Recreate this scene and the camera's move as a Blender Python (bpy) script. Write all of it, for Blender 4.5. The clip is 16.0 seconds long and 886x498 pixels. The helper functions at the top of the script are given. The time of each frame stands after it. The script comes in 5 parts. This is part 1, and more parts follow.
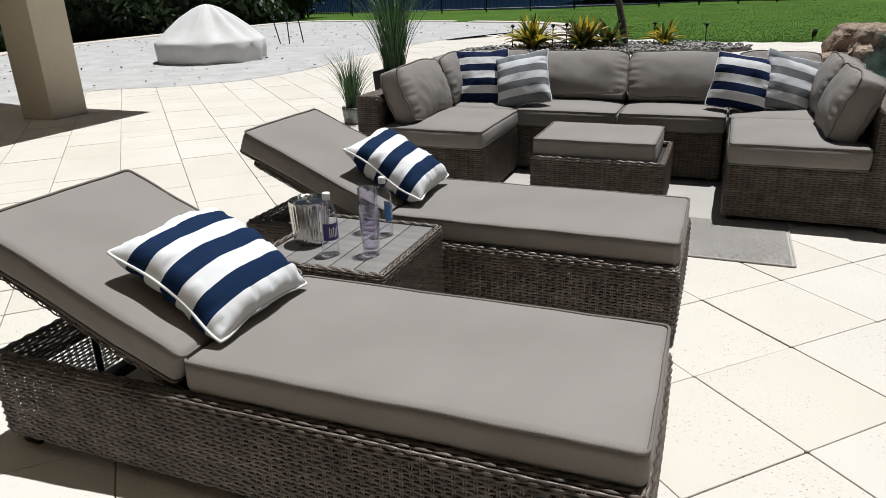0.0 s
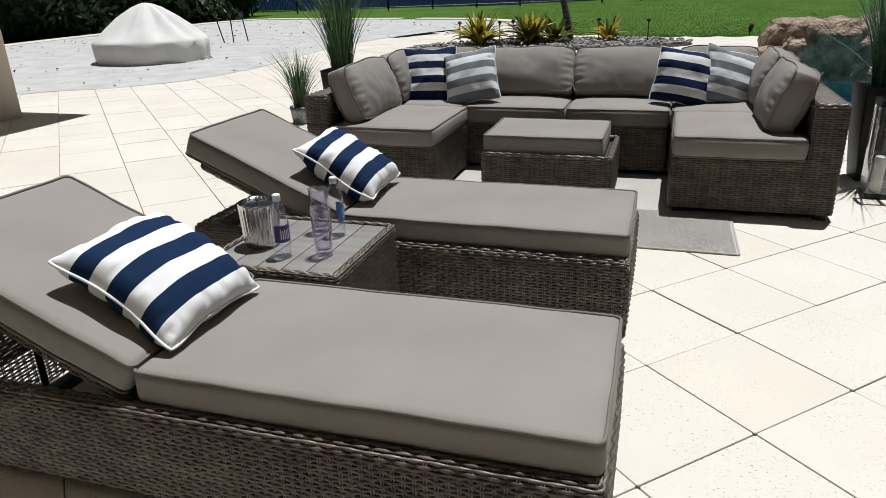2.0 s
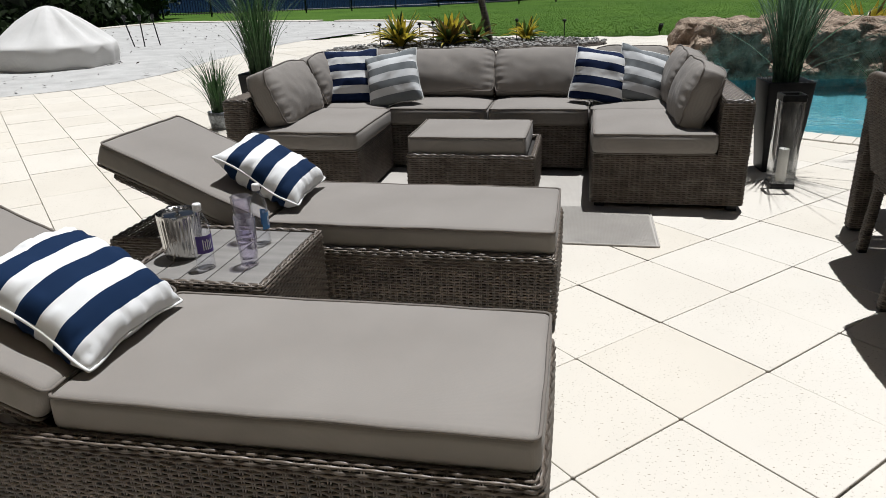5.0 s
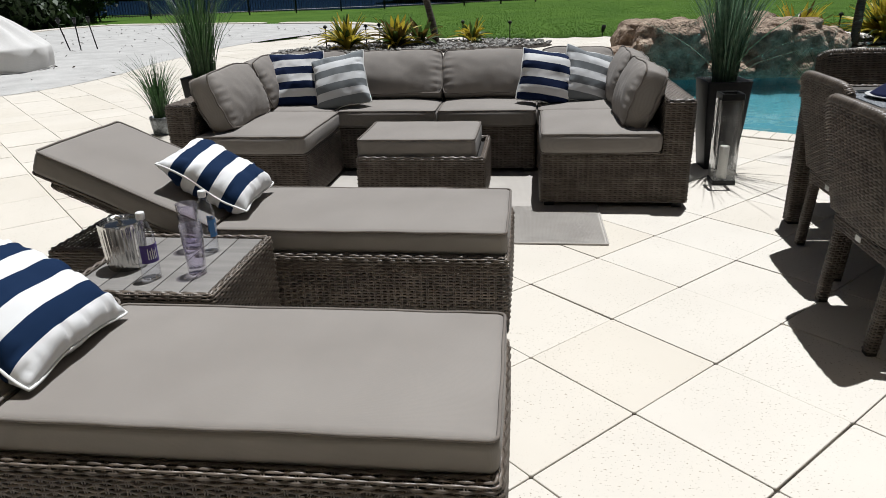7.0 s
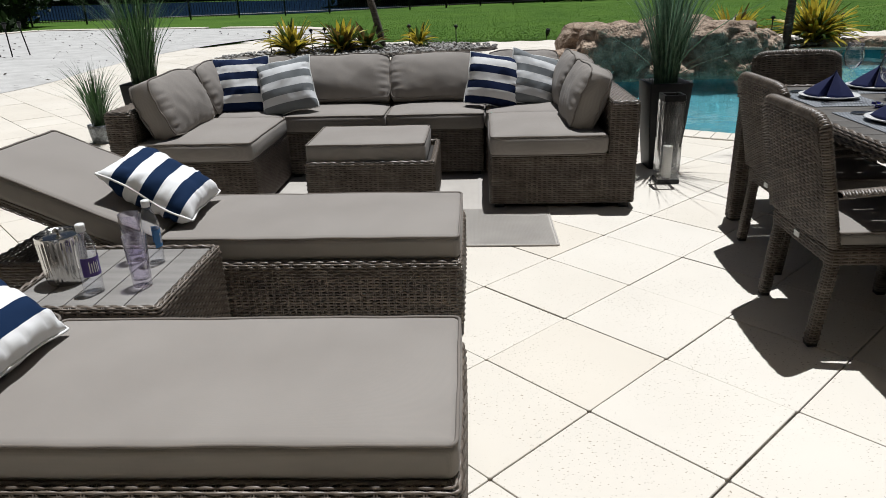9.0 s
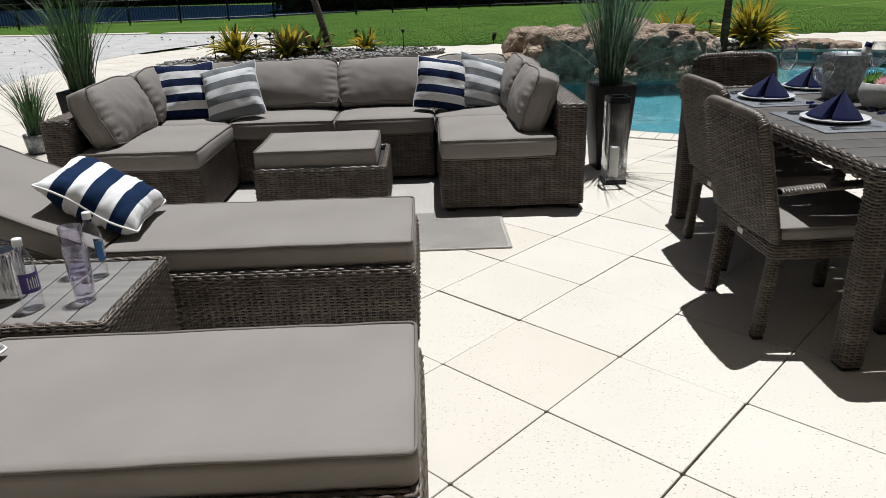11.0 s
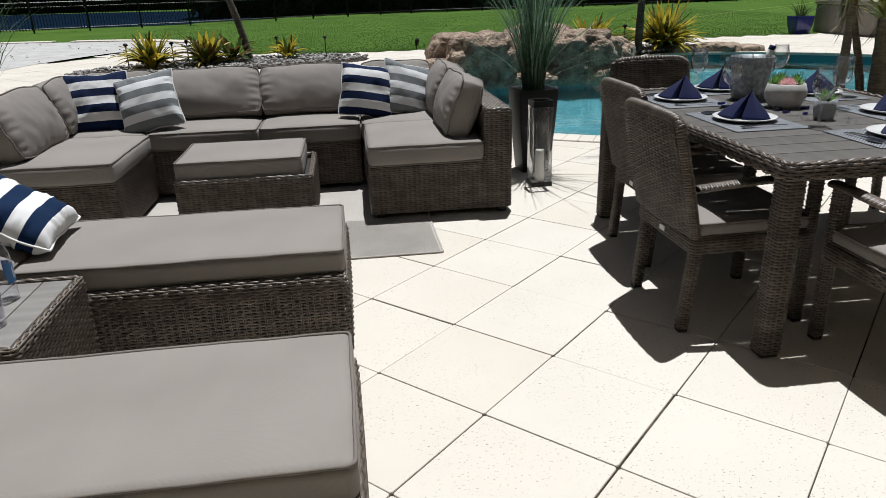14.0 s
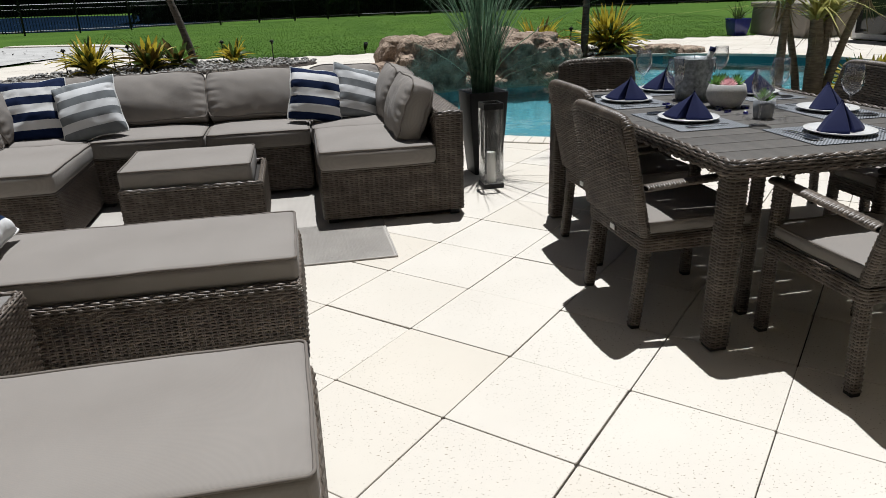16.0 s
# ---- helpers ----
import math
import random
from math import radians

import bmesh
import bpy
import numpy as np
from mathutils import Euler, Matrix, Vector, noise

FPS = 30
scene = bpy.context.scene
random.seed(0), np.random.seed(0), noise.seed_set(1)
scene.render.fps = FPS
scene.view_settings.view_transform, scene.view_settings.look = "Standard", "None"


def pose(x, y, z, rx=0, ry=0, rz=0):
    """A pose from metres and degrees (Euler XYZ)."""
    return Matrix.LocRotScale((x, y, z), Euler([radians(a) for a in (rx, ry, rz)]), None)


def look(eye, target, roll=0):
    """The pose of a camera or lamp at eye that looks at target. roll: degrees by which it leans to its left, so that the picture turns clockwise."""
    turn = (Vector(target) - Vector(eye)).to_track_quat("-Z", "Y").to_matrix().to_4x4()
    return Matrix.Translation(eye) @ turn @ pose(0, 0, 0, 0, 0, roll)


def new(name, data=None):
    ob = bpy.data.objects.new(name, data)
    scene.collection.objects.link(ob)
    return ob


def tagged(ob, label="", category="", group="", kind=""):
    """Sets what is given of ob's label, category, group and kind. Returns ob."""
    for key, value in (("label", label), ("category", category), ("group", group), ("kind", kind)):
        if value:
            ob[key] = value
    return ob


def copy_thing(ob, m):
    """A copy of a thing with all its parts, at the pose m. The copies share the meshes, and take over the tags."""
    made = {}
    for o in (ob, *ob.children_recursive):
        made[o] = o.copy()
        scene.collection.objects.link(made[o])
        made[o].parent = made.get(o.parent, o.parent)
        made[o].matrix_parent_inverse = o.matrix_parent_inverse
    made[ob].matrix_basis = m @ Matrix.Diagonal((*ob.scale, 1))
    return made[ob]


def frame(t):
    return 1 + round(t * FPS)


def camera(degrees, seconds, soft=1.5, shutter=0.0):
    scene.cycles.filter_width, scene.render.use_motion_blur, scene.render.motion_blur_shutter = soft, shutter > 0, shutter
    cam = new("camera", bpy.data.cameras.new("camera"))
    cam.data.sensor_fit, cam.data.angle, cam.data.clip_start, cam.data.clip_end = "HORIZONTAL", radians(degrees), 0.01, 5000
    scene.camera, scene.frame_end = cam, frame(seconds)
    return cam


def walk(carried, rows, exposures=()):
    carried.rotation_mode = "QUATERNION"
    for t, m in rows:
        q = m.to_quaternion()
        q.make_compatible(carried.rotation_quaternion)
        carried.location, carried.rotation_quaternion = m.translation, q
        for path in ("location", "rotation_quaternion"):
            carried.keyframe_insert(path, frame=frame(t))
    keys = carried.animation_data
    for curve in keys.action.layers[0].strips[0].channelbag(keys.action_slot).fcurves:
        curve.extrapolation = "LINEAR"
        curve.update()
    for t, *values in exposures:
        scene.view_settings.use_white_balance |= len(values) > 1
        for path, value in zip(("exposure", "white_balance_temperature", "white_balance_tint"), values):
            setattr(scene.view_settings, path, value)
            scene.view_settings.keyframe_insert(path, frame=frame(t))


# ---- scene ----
cam = camera(65.4, 16.0, soft=0.6)

# seconds, x, y, z, yaw, pitch, roll
PATH = [
    (0.0, -0.000, -0.002, 1.313, 21.57, -21.01, 1.58),
    (0.5, -0.000, -0.002, 1.314, 20.54, -21.20, 1.61),
    (1.0, -0.000, -0.002, 1.315, 19.49, -21.29, 1.66),
    (1.5, -0.000, -0.001, 1.316, 18.43, -21.33, 1.71),
    (2.0, -0.000, -0.001, 1.316, 17.38, -21.35, 1.76),
    (2.5, -0.001, 0.000, 1.317, 16.32, -21.36, 1.79),
    (3.0, -0.001, 0.001, 1.318, 15.26, -21.37, 1.81),
    (3.5, -0.002, 0.002, 1.318, 14.21, -21.38, 1.82),
    (4.0, -0.002, 0.003, 1.318, 13.15, -21.40, 1.81),
    (6.5, -0.006, 0.011, 1.319, 7.86, -21.44, 1.68),
    (7.0, -0.007, 0.013, 1.319, 6.79, -21.42, 1.66),
    (7.5, -0.008, 0.015, 1.319, 5.72, -21.39, 1.64),
    (8.0, -0.009, 0.016, 1.319, 4.65, -21.34, 1.62),
    (8.5, -0.010, 0.018, 1.318, 3.58, -21.29, 1.61),
    (9.0, -0.011, 0.020, 1.318, 2.52, -21.23, 1.60),
    (11.5, -0.016, 0.029, 1.318, -2.73, -20.96, 1.58),
    (12.0, -0.017, 0.031, 1.317, -3.76, -20.91, 1.57),
    (12.5, -0.018, 0.033, 1.317, -4.79, -20.87, 1.56),
    (13.0, -0.018, 0.034, 1.317, -5.81, -20.83, 1.56),
    (13.5, -0.019, 0.036, 1.317, -6.83, -20.78, 1.56),
    (14.0, -0.019, 0.037, 1.318, -7.85, -20.73, 1.56),
    (14.5, -0.020, 0.038, 1.318, -8.87, -20.67, 1.56),
    (15.0, -0.020, 0.039, 1.318, -9.89, -20.62, 1.57),
    (15.5, -0.020, 0.040, 1.318, -10.92, -20.58, 1.58),
    (16.0, -0.020, 0.041, 1.319, -11.94, -20.59, 1.60),
]
walk(cam, [(t, pose(x, y, z, 90 + p, r, w)) for t, x, y, z, w, p, r in PATH], [(0.0, 0.0, 6200, 10), (16.0, 0.0, 6200, 10)])

# ---- sky and sun ----
SUN = Vector((0.10, 0.228, 1.0)).normalized()
world = bpy.data.worlds.new("sky")
scene.world = world
world.use_nodes = True
wn = world.node_tree
sky = wn.nodes.new("ShaderNodeTexSky")
sky.sky_type = "NISHITA"
sky.sun_disc = False
sky.dust_density = 3.0
sky.ozone_density = 0.5
sky.sun_elevation = math.asin(SUN.z)
sky.sun_rotation = math.atan2(SUN.x, SUN.y)
wn.links.new(sky.outputs[0], wn.nodes["Background"].inputs[0])
wn.nodes["Background"].inputs[1].default_value = 0.0165
sun = new("sun", bpy.data.lights.new("sun", "SUN"))
sun.data.energy = 5.3
sun.data.angle = radians(0.53)
sun.data.color = (1.0, 0.995, 0.972)
sun.matrix_world = look((0, 0, 30), Vector((0, 0, 30)) - SUN)


# ---- materials ----
def shader(name):
    m = bpy.data.materials.new(name)
    m.use_nodes = True
    return m, m.node_tree.nodes, m.node_tree.links, m.node_tree.nodes["Principled BSDF"]


def noise_node(n, l, scale, detail=4.0, where=None, stretch=None):
    """A noise texture in world metres, or in the thing's own space."""
    src = where or n.new("ShaderNodeNewGeometry").outputs["Position"]
    if stretch:
        mp = n.new("ShaderNodeMapping")
        mp.inputs["Scale"].default_value = stretch
        l.new(src, mp.inputs["Vector"])
        src = mp.outputs[0]
    t = n.new("ShaderNodeTexNoise")
    t.inputs["Scale"].default_value = scale
    t.inputs["Detail"].default_value = detail
    l.new(src, t.inputs["Vector"])
    return t.outputs["Fac"]


def ramp(n, l, fac, stops, constant=False):
    r = n.new("ShaderNodeValToRGB")
    e = r.color_ramp.elements
    while len(e) < len(stops):
        e.new(0.5)
    for k, (p, c) in enumerate(stops):
        e[k].position, e[k].color = p, (*c, 1)
    if constant:
        r.color_ramp.interpolation = "CONSTANT"
    l.new(fac, r.inputs[0])
    return r.outputs["Color"]


def mix(n, l, fac, a, b, mode="MIX"):
    x = n.new("ShaderNodeMix")
    x.data_type, x.blend_type = "RGBA", mode
    for k, v in ((0, fac), (6, a), (7, b)):
        if isinstance(v, (int, float)):
            x.inputs[k].default_value = v
        elif isinstance(v, tuple):
            x.inputs[k].default_value = (*v, 1)
        else:
            l.new(v, x.inputs[k])
    return x.outputs[2]


def relief(n, l, b, height, strength, dist=0.002):
    u = n.new("ShaderNodeBump")
    u.inputs["Strength"].default_value = strength
    u.inputs["Distance"].default_value = dist
    l.new(height, u.inputs["Height"])
    l.new(u.outputs[0], b.inputs["Normal"])


def plain(name, a, b2, scale=8.0, rough=0.6, fine=180.0, bump=0.25, metal=0.0, vary=0.0, island=0.0, spec=0.5, dist=0.002, stretch=None):
    """Two colours mottled at a large scale, a fine grain over them, and a little variation from piece to piece."""
    m, n, l, b = shader(name)
    c = ramp(n, l, noise_node(n, l, scale, 6, stretch=stretch), [(0.3, a), (0.7, b2)])
    g = noise_node(n, l, fine, 3, stretch=stretch)
    c = mix(n, l, 0.35, c, ramp(n, l, g, [(0.25, (0.35, 0.35, 0.35)), (0.75, (1, 1, 1))]), "MULTIPLY")
    for amount, src in ((vary, "obj"), (island, "isl")):
        if amount:
            r = n.new("ShaderNodeObjectInfo").outputs["Random"] if src == "obj" else n.new("ShaderNodeNewGeometry").outputs["Random Per Island"]
            c = mix(n, l, amount, c, ramp(n, l, r, [(0.0, (0.25, 0.25, 0.25)), (1.0, (1, 1, 1))]), "MULTIPLY")
    l.new(c, b.inputs["Base Color"])
    b.inputs["Roughness"].default_value = rough
    b.inputs["Metallic"].default_value = metal
    b.inputs["Specular IOR Level"].default_value = spec
    relief(n, l, b, g, bump, dist)
    return m


def fabric(name, a, b2, rough=0.85, thread=900.0):
    """Woven cloth: a fine crossed thread and soft broad mottling."""
    m, n, l, b = shader(name)
    tc = n.new("ShaderNodeTexCoord").outputs["Object"]
    c = ramp(n, l, noise_node(n, l, 3.0, 5, tc), [(0.3, a), (0.7, b2)])
    w = []
    for axis in ("X", "Y"):
        t = n.new("ShaderNodeTexWave")
        t.bands_direction = axis
        t.inputs["Scale"].default_value = thread / 6.3
        t.inputs["Distortion"].default_value = 1.0
        l.new(tc, t.inputs["Vector"])
        w.append(t.outputs["Fac"])
    wv = mix(n, l, 0.5, w[0], w[1])
    c = mix(n, l, 0.12, c, wv, "MULTIPLY")
    l.new(c, b.inputs["Base Color"])
    b.inputs["Roughness"].default_value = rough
    b.inputs["Specular IOR Level"].default_value = 0.25
    b.inputs["Sheen Weight"].default_value = 0.04
    relief(n, l, b, wv, 0.12, 0.001)
    return m


def striped(name, dark, light, half, bands):
    """Printed cabana stripes across the pillow's own x."""
    m, n, l, b = shader(name)
    tc = n.new("ShaderNodeTexCoord").outputs["Object"]
    sx = n.new("ShaderNodeSeparateXYZ")
    l.new(tc, sx.inputs[0])
    mp = n.new("ShaderNodeMapRange")
    mp.inputs["From Min"].default_value, mp.inputs["From Max"].default_value = -half, half
    l.new(sx.outputs["X"], mp.inputs["Value"])
    stops = [(k / bands, dark if k % 2 else light) for k in range(bands)]
    c = ramp(n, l, mp.outputs[0], stops, True)
    f = noise_node(n, l, 700, 2, tc)
    c = mix(n, l, 0.15, c, f, "MULTIPLY")
    l.new(c, b.inputs["Base Color"])
    b.inputs["Roughness"].default_value = 0.9
    b.inputs["Specular IOR Level"].default_value = 0.2
    relief(n, l, b, f, 0.2, 0.001)
    return m


def clear(name, tint, rough=0.0, ior=1.45):
    """Thin clear glass or plastic: see-through, with a Fresnel gloss."""
    m, n, l, b = shader(name)
    n.remove(b)
    tr_, gl, lw, mx = n.new("ShaderNodeBsdfTransparent"), n.new("ShaderNodeBsdfGlossy"), n.new("ShaderNodeLayerWeight"), n.new("ShaderNodeMixShader")
    tr_.inputs[0].default_value = (*tint, 1)
    gl.inputs["Roughness"].default_value = rough + 0.015
    pw, ad = n.new("ShaderNodeMath"), n.new("ShaderNodeMath")
    pw.operation, pw.inputs[1].default_value = "POWER", 1.9
    ad.operation, ad.inputs[1].default_value, ad.inputs[2].default_value = "MULTIPLY_ADD", 0.95, ((ior - 1) / (ior + 1)) ** 2 * 2.0
    l.new(lw.outputs["Facing"], pw.inputs[0])
    l.new(pw.outputs[0], ad.inputs[0])
    l.new(ad.outputs[0], mx.inputs[0])
    l.new(tr_.outputs[0], mx.inputs[1])
    l.new(gl.outputs[0], mx.inputs[2])
    l.new(mx.outputs[0], n["Material Output"].inputs[0])
    return m


def paver_material(name, base, warm, pits=True):
    """Shell-stone paver: cream, with worm-like pits in patches and faint stains."""
    m, n, l, b = shader(name)
    c = ramp(n, l, noise_node(n, l, 1.3, 5), [(0.3, base), (0.7, warm)])
    r = n.new("ShaderNodeObjectInfo").outputs["Random"]
    c = mix(n, l, 0.42, c, ramp(n, l, r, [(0.0, (0.90, 0.85, 0.76)), (0.25, (0.96, 0.94, 0.90)), (1.0, (1, 1, 1))]), "MULTIPLY")
    i = n.new("ShaderNodeNewGeometry").outputs["Random Per Island"]
    c = mix(n, l, 0.2, c, ramp(n, l, i, [(0.0, (0.75, 0.70, 0.6)), (1.0, (1, 1, 1))]), "MULTIPLY")
    p = noise_node(n, l, 95, 2.5, stretch=(1, 1.6, 1))
    where = noise_node(n, l, 3.2, 3)
    pit = ramp(n, l, p, [(0.315, (0, 0, 0)), (0.350, (1, 1, 1))])
    patch = ramp(n, l, where, [(0.36, (1, 1, 1)), (0.56, (0, 0, 0))])
    pit = mix(n, l, patch, pit, (1.0, 1.0, 1.0))
    c = mix(n, l, 0.85, c, mix(n, l, pit, (0.28, 0.24, 0.17), (1.0, 1.0, 1.0)), "MULTIPLY")
    l.new(c, b.inputs["Base Color"])
    b.inputs["Roughness"].default_value = 0.85
    b.inputs["Specular IOR Level"].default_value = 0.25
    relief(n, l, b, pit, 0.5, 0.003)
    return m


WICKER = plain("wicker", (0.088, 0.068, 0.052), (0.215, 0.176, 0.143), 14, 0.42, 420, 0.2, island=0.5, spec=0.5)
# near-black colour standing in for shade behind the weave; also decks and foot caps
SHADE_AND_DECK = plain("shade_and_deck", (0.014, 0.011, 0.0085), (0.026, 0.021, 0.016), 20, 0.8, 200, 0.3)
TAUPE = fabric("taupe_canvas", (0.224, 0.203, 0.184), (0.258, 0.236, 0.215))
PIPING = fabric("taupe_piping", (0.155, 0.136, 0.119), (0.185, 0.163, 0.143))
WHITE_CORD = fabric("white_cord", (0.72, 0.72, 0.70), (0.80, 0.80, 0.78))
NAVY = striped("navy_stripe", (0.004, 0.019, 0.060), (0.74, 0.74, 0.74), 0.205, 7)
NAVY_SMALL = striped("navy_stripe_small", (0.74, 0.74, 0.74), (0.005, 0.014, 0.052), 0.195, 7)
GREY = striped("grey_stripe", (0.72, 0.73, 0.74), (0.19, 0.205, 0.215), 0.19, 7)
RUG = fabric("rug_weave", (0.36, 0.335, 0.305), (0.44, 0.41, 0.375), 0.95, 260)
PAVER = paver_material("paver_stone", (0.575, 0.540, 0.487), (0.625, 0.590, 0.537))


def joint_material(name, near_tone, far_tone):
    """Joint sand: near black around (0.9, 1.9), paler with distance from there, blotchy all over."""
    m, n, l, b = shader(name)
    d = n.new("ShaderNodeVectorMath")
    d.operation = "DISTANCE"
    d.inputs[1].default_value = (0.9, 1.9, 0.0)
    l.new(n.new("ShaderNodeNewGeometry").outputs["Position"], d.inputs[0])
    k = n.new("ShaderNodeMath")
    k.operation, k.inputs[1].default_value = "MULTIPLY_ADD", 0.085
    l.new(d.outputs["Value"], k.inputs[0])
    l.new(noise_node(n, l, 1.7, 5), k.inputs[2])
    c = ramp(n, l, k.outputs[0], [(0.56, near_tone), (0.80, far_tone)])
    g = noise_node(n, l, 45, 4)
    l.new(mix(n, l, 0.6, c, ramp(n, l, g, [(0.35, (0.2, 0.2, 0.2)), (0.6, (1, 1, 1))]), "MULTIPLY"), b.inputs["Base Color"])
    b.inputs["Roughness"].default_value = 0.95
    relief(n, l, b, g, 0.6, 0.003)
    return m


def checked(name, dark, light, scale):
    """Coarse basket weave in two tones."""
    m, n, l, b = shader(name)
    t = n.new("ShaderNodeTexChecker")
    t.inputs["Scale"].default_value = scale
    t.inputs["Color1"].default_value, t.inputs["Color2"].default_value = (*dark, 1), (*light, 1)
    l.new(n.new("ShaderNodeTexCoord").outputs["Object"], t.inputs["Vector"])
    l.new(mix(n, l, 0.4, t.outputs["Color"], noise_node(n, l, 60, 3), "MULTIPLY"), b.inputs["Base Color"])
    b.inputs["Roughness"].default_value = 0.55
    relief(n, l, b, t.outputs["Fac"], 0.5, 0.002)
    return m


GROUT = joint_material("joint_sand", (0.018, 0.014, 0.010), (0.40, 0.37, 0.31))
COPING = paver_material("coping_stone", (0.56, 0.52, 0.46), (0.62, 0.58, 0.52))
STRAW = plain("dry_straw", (0.26, 0.20, 0.12), (0.42, 0.33, 0.21), 10, 0.7, 100, 0.2, island=0.4)
SAND = plain("white_sand", (0.40, 0.39, 0.375), (0.53, 0.52, 0.50), 2.2, 0.95, 40, 0.6, dist=0.01)
SLAT = plain("grey_slat", (0.20, 0.188, 0.175), (0.28, 0.264, 0.246), 3, 0.55, 160, 0.3, vary=0.2, stretch=(1, 9, 1))
DINING_SLAT = plain("dining_slat", (0.080, 0.073, 0.064), (0.118, 0.107, 0.095), 3, 0.55, 160, 0.3, vary=0.2, stretch=(9, 1, 1))
BLACK_METAL = plain("black_metal", (0.015, 0.015, 0.016), (0.03, 0.03, 0.03), 30, 0.4, 300, 0.1, metal=0.6)
STUCCO = plain("cream_stucco", (0.70, 0.62, 0.49), (0.75, 0.67, 0.54), 2, 0.9, 120, 0.6)
CHROME = plain("hammered_steel", (0.55, 0.54, 0.52), (0.68, 0.67, 0.65), 20, 0.16, 300, 0.05, metal=1.0)
ZINC = plain("galvanised_zinc", (0.16, 0.17, 0.178), (0.42, 0.44, 0.45), 45, 0.48, 120, 0.15, metal=0.65)
STEEL = plain("polished_steel", (0.6, 0.6, 0.6), (0.7, 0.7, 0.7), 20, 0.12, 200, 0.02, metal=1.0)
GLASS = clear("clear_glass", (1, 1, 1))
BOTTLE = clear("bottle_plastic", (0.96, 0.97, 1.0), 0.02, 1.3)
LILAC = clear("lilac_acrylic", (0.945, 0.93, 0.99), 0.0, 1.35)
CAP = plain("bottle_cap", (0.75, 0.75, 0.75), (0.82, 0.82, 0.82), 30, 0.4, 300, 0.05)
PURPLE = plain("purple_label", (0.07, 0.04, 0.22), (0.10, 0.06, 0.30), 30, 0.4, 300, 0.05)
BLUE_LABEL = plain("blue_label", (0.03, 0.16, 0.42), (0.05, 0.22, 0.5), 30, 0.4, 300, 0.05)
PORCELAIN = plain("porcelain", (0.74, 0.74, 0.73), (0.80, 0.80, 0.79), 10, 0.15, 200, 0.02)
NAPKIN = fabric("navy_napkin", (0.0025, 0.006, 0.042), (0.0042, 0.009, 0.058))
MAT = checked("placemat_weave", (0.035, 0.04, 0.048), (0.34, 0.36, 0.39), 130)
CONCRETE = plain("pale_concrete", (0.42, 0.41, 0.39), (0.56, 0.55, 0.53), 14, 0.7, 160, 0.2)
GREY_CUP = plain("grey_cup", (0.26, 0.27, 0.29), (0.33, 0.34, 0.36), 14, 0.6, 160, 0.2)
PINK = plain("pink_petal", (0.78, 0.40, 0.43), (0.86, 0.56, 0.58), 60, 0.6, 300, 0.1)
SUCCULENT = plain("succulent_leaf", (0.10, 0.26, 0.05), (0.24, 0.42, 0.10), 40, 0.5, 300, 0.1, island=0.3)
GEM = clear("cobalt_glass", (0.02, 0.03, 0.55), 0.0, 1.5)
PLANTER = plain("charcoal_planter", (0.012, 0.012, 0.013), (0.020, 0.020, 0.021), 10, 0.5, 160, 0.1, spec=0.3)
WAX = plain("white_wax", (0.75, 0.73, 0.68), (0.82, 0.80, 0.75), 10, 0.5, 160, 0.05)
BLADE = plain("grass_blade", (0.030, 0.085, 0.022), (0.075, 0.16, 0.05), 30, 0.45, 200, 0.1, island=0.55)
BLUE_BLADE = plain("blue_grass_blade", (0.06, 0.14, 0.08), (0.18, 0.30, 0.18), 30, 0.45, 200, 0.1, island=0.55)
YELLOW_LEAF = plain("yellow_leaf", (0.55, 0.42, 0.03), (0.72, 0.60, 0.08), 6, 0.45, 80, 0.1, island=0.3)
GREEN_LEAF = plain("green_leaf", (0.04, 0.09, 0.02), (0.12, 0.17, 0.04), 8, 0.4, 80, 0.1, island=0.5)
RED_LEAF = plain("bronze_leaf", (0.10, 0.07, 0.02), (0.30, 0.20, 0.04), 8, 0.4, 80, 0.1, island=0.5)
HEDGE = plain("hedge_leaf", (0.020, 0.045, 0.012), (0.06, 0.10, 0.03), 1.0, 0.6, 30, 0.1, island=0.6)
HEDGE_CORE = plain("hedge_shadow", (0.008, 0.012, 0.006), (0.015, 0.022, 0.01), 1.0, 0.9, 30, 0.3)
LAWN = plain("lawn", (0.050, 0.110, 0.014), (0.082, 0.155, 0.022), 0.5, 0.9, 26, 0.9, dist=0.03, spec=0.1)
LAWN_BLADE = plain("lawn_blade", (0.075, 0.165, 0.020), (0.12, 0.23, 0.032), 0.5, 0.6, 40, 0.1, island=0.4)
BARK = plain("grey_bark", (0.055, 0.047, 0.038), (0.14, 0.12, 0.10), 9, 0.9, 60, 0.9, dist=0.01, stretch=(1, 1, 4))
TRUNK = plain("fibrous_trunk", (0.13, 0.10, 0.072), (0.30, 0.24, 0.175), 12, 0.9, 70, 0.9, dist=0.01, stretch=(1, 1, 5))
STRIPED_LEAF = plain("striped_leaf", (0.34, 0.34, 0.07), (0.62, 0.58, 0.20), 9, 0.45, 80, 0.1, island=0.35)
MULCH = plain("dark_mulch", (0.02, 0.014, 0.01), (0.05, 0.035, 0.025), 20, 0.95, 120, 0.8)
PEBBLE = plain("pebble", (0.24, 0.23, 0.215), (0.5, 0.48, 0.45), 12, 0.8, 100, 0.3, island=0.6)
ROCK = plain("sandstone_rock", (0.15, 0.098, 0.066), (0.52, 0.40, 0.30), 5.0, 0.9, 24, 1.0, dist=0.06)
COVER = fabric("cover_canvas", (0.60, 0.585, 0.565), (0.68, 0.665, 0.645), 0.9, 400)
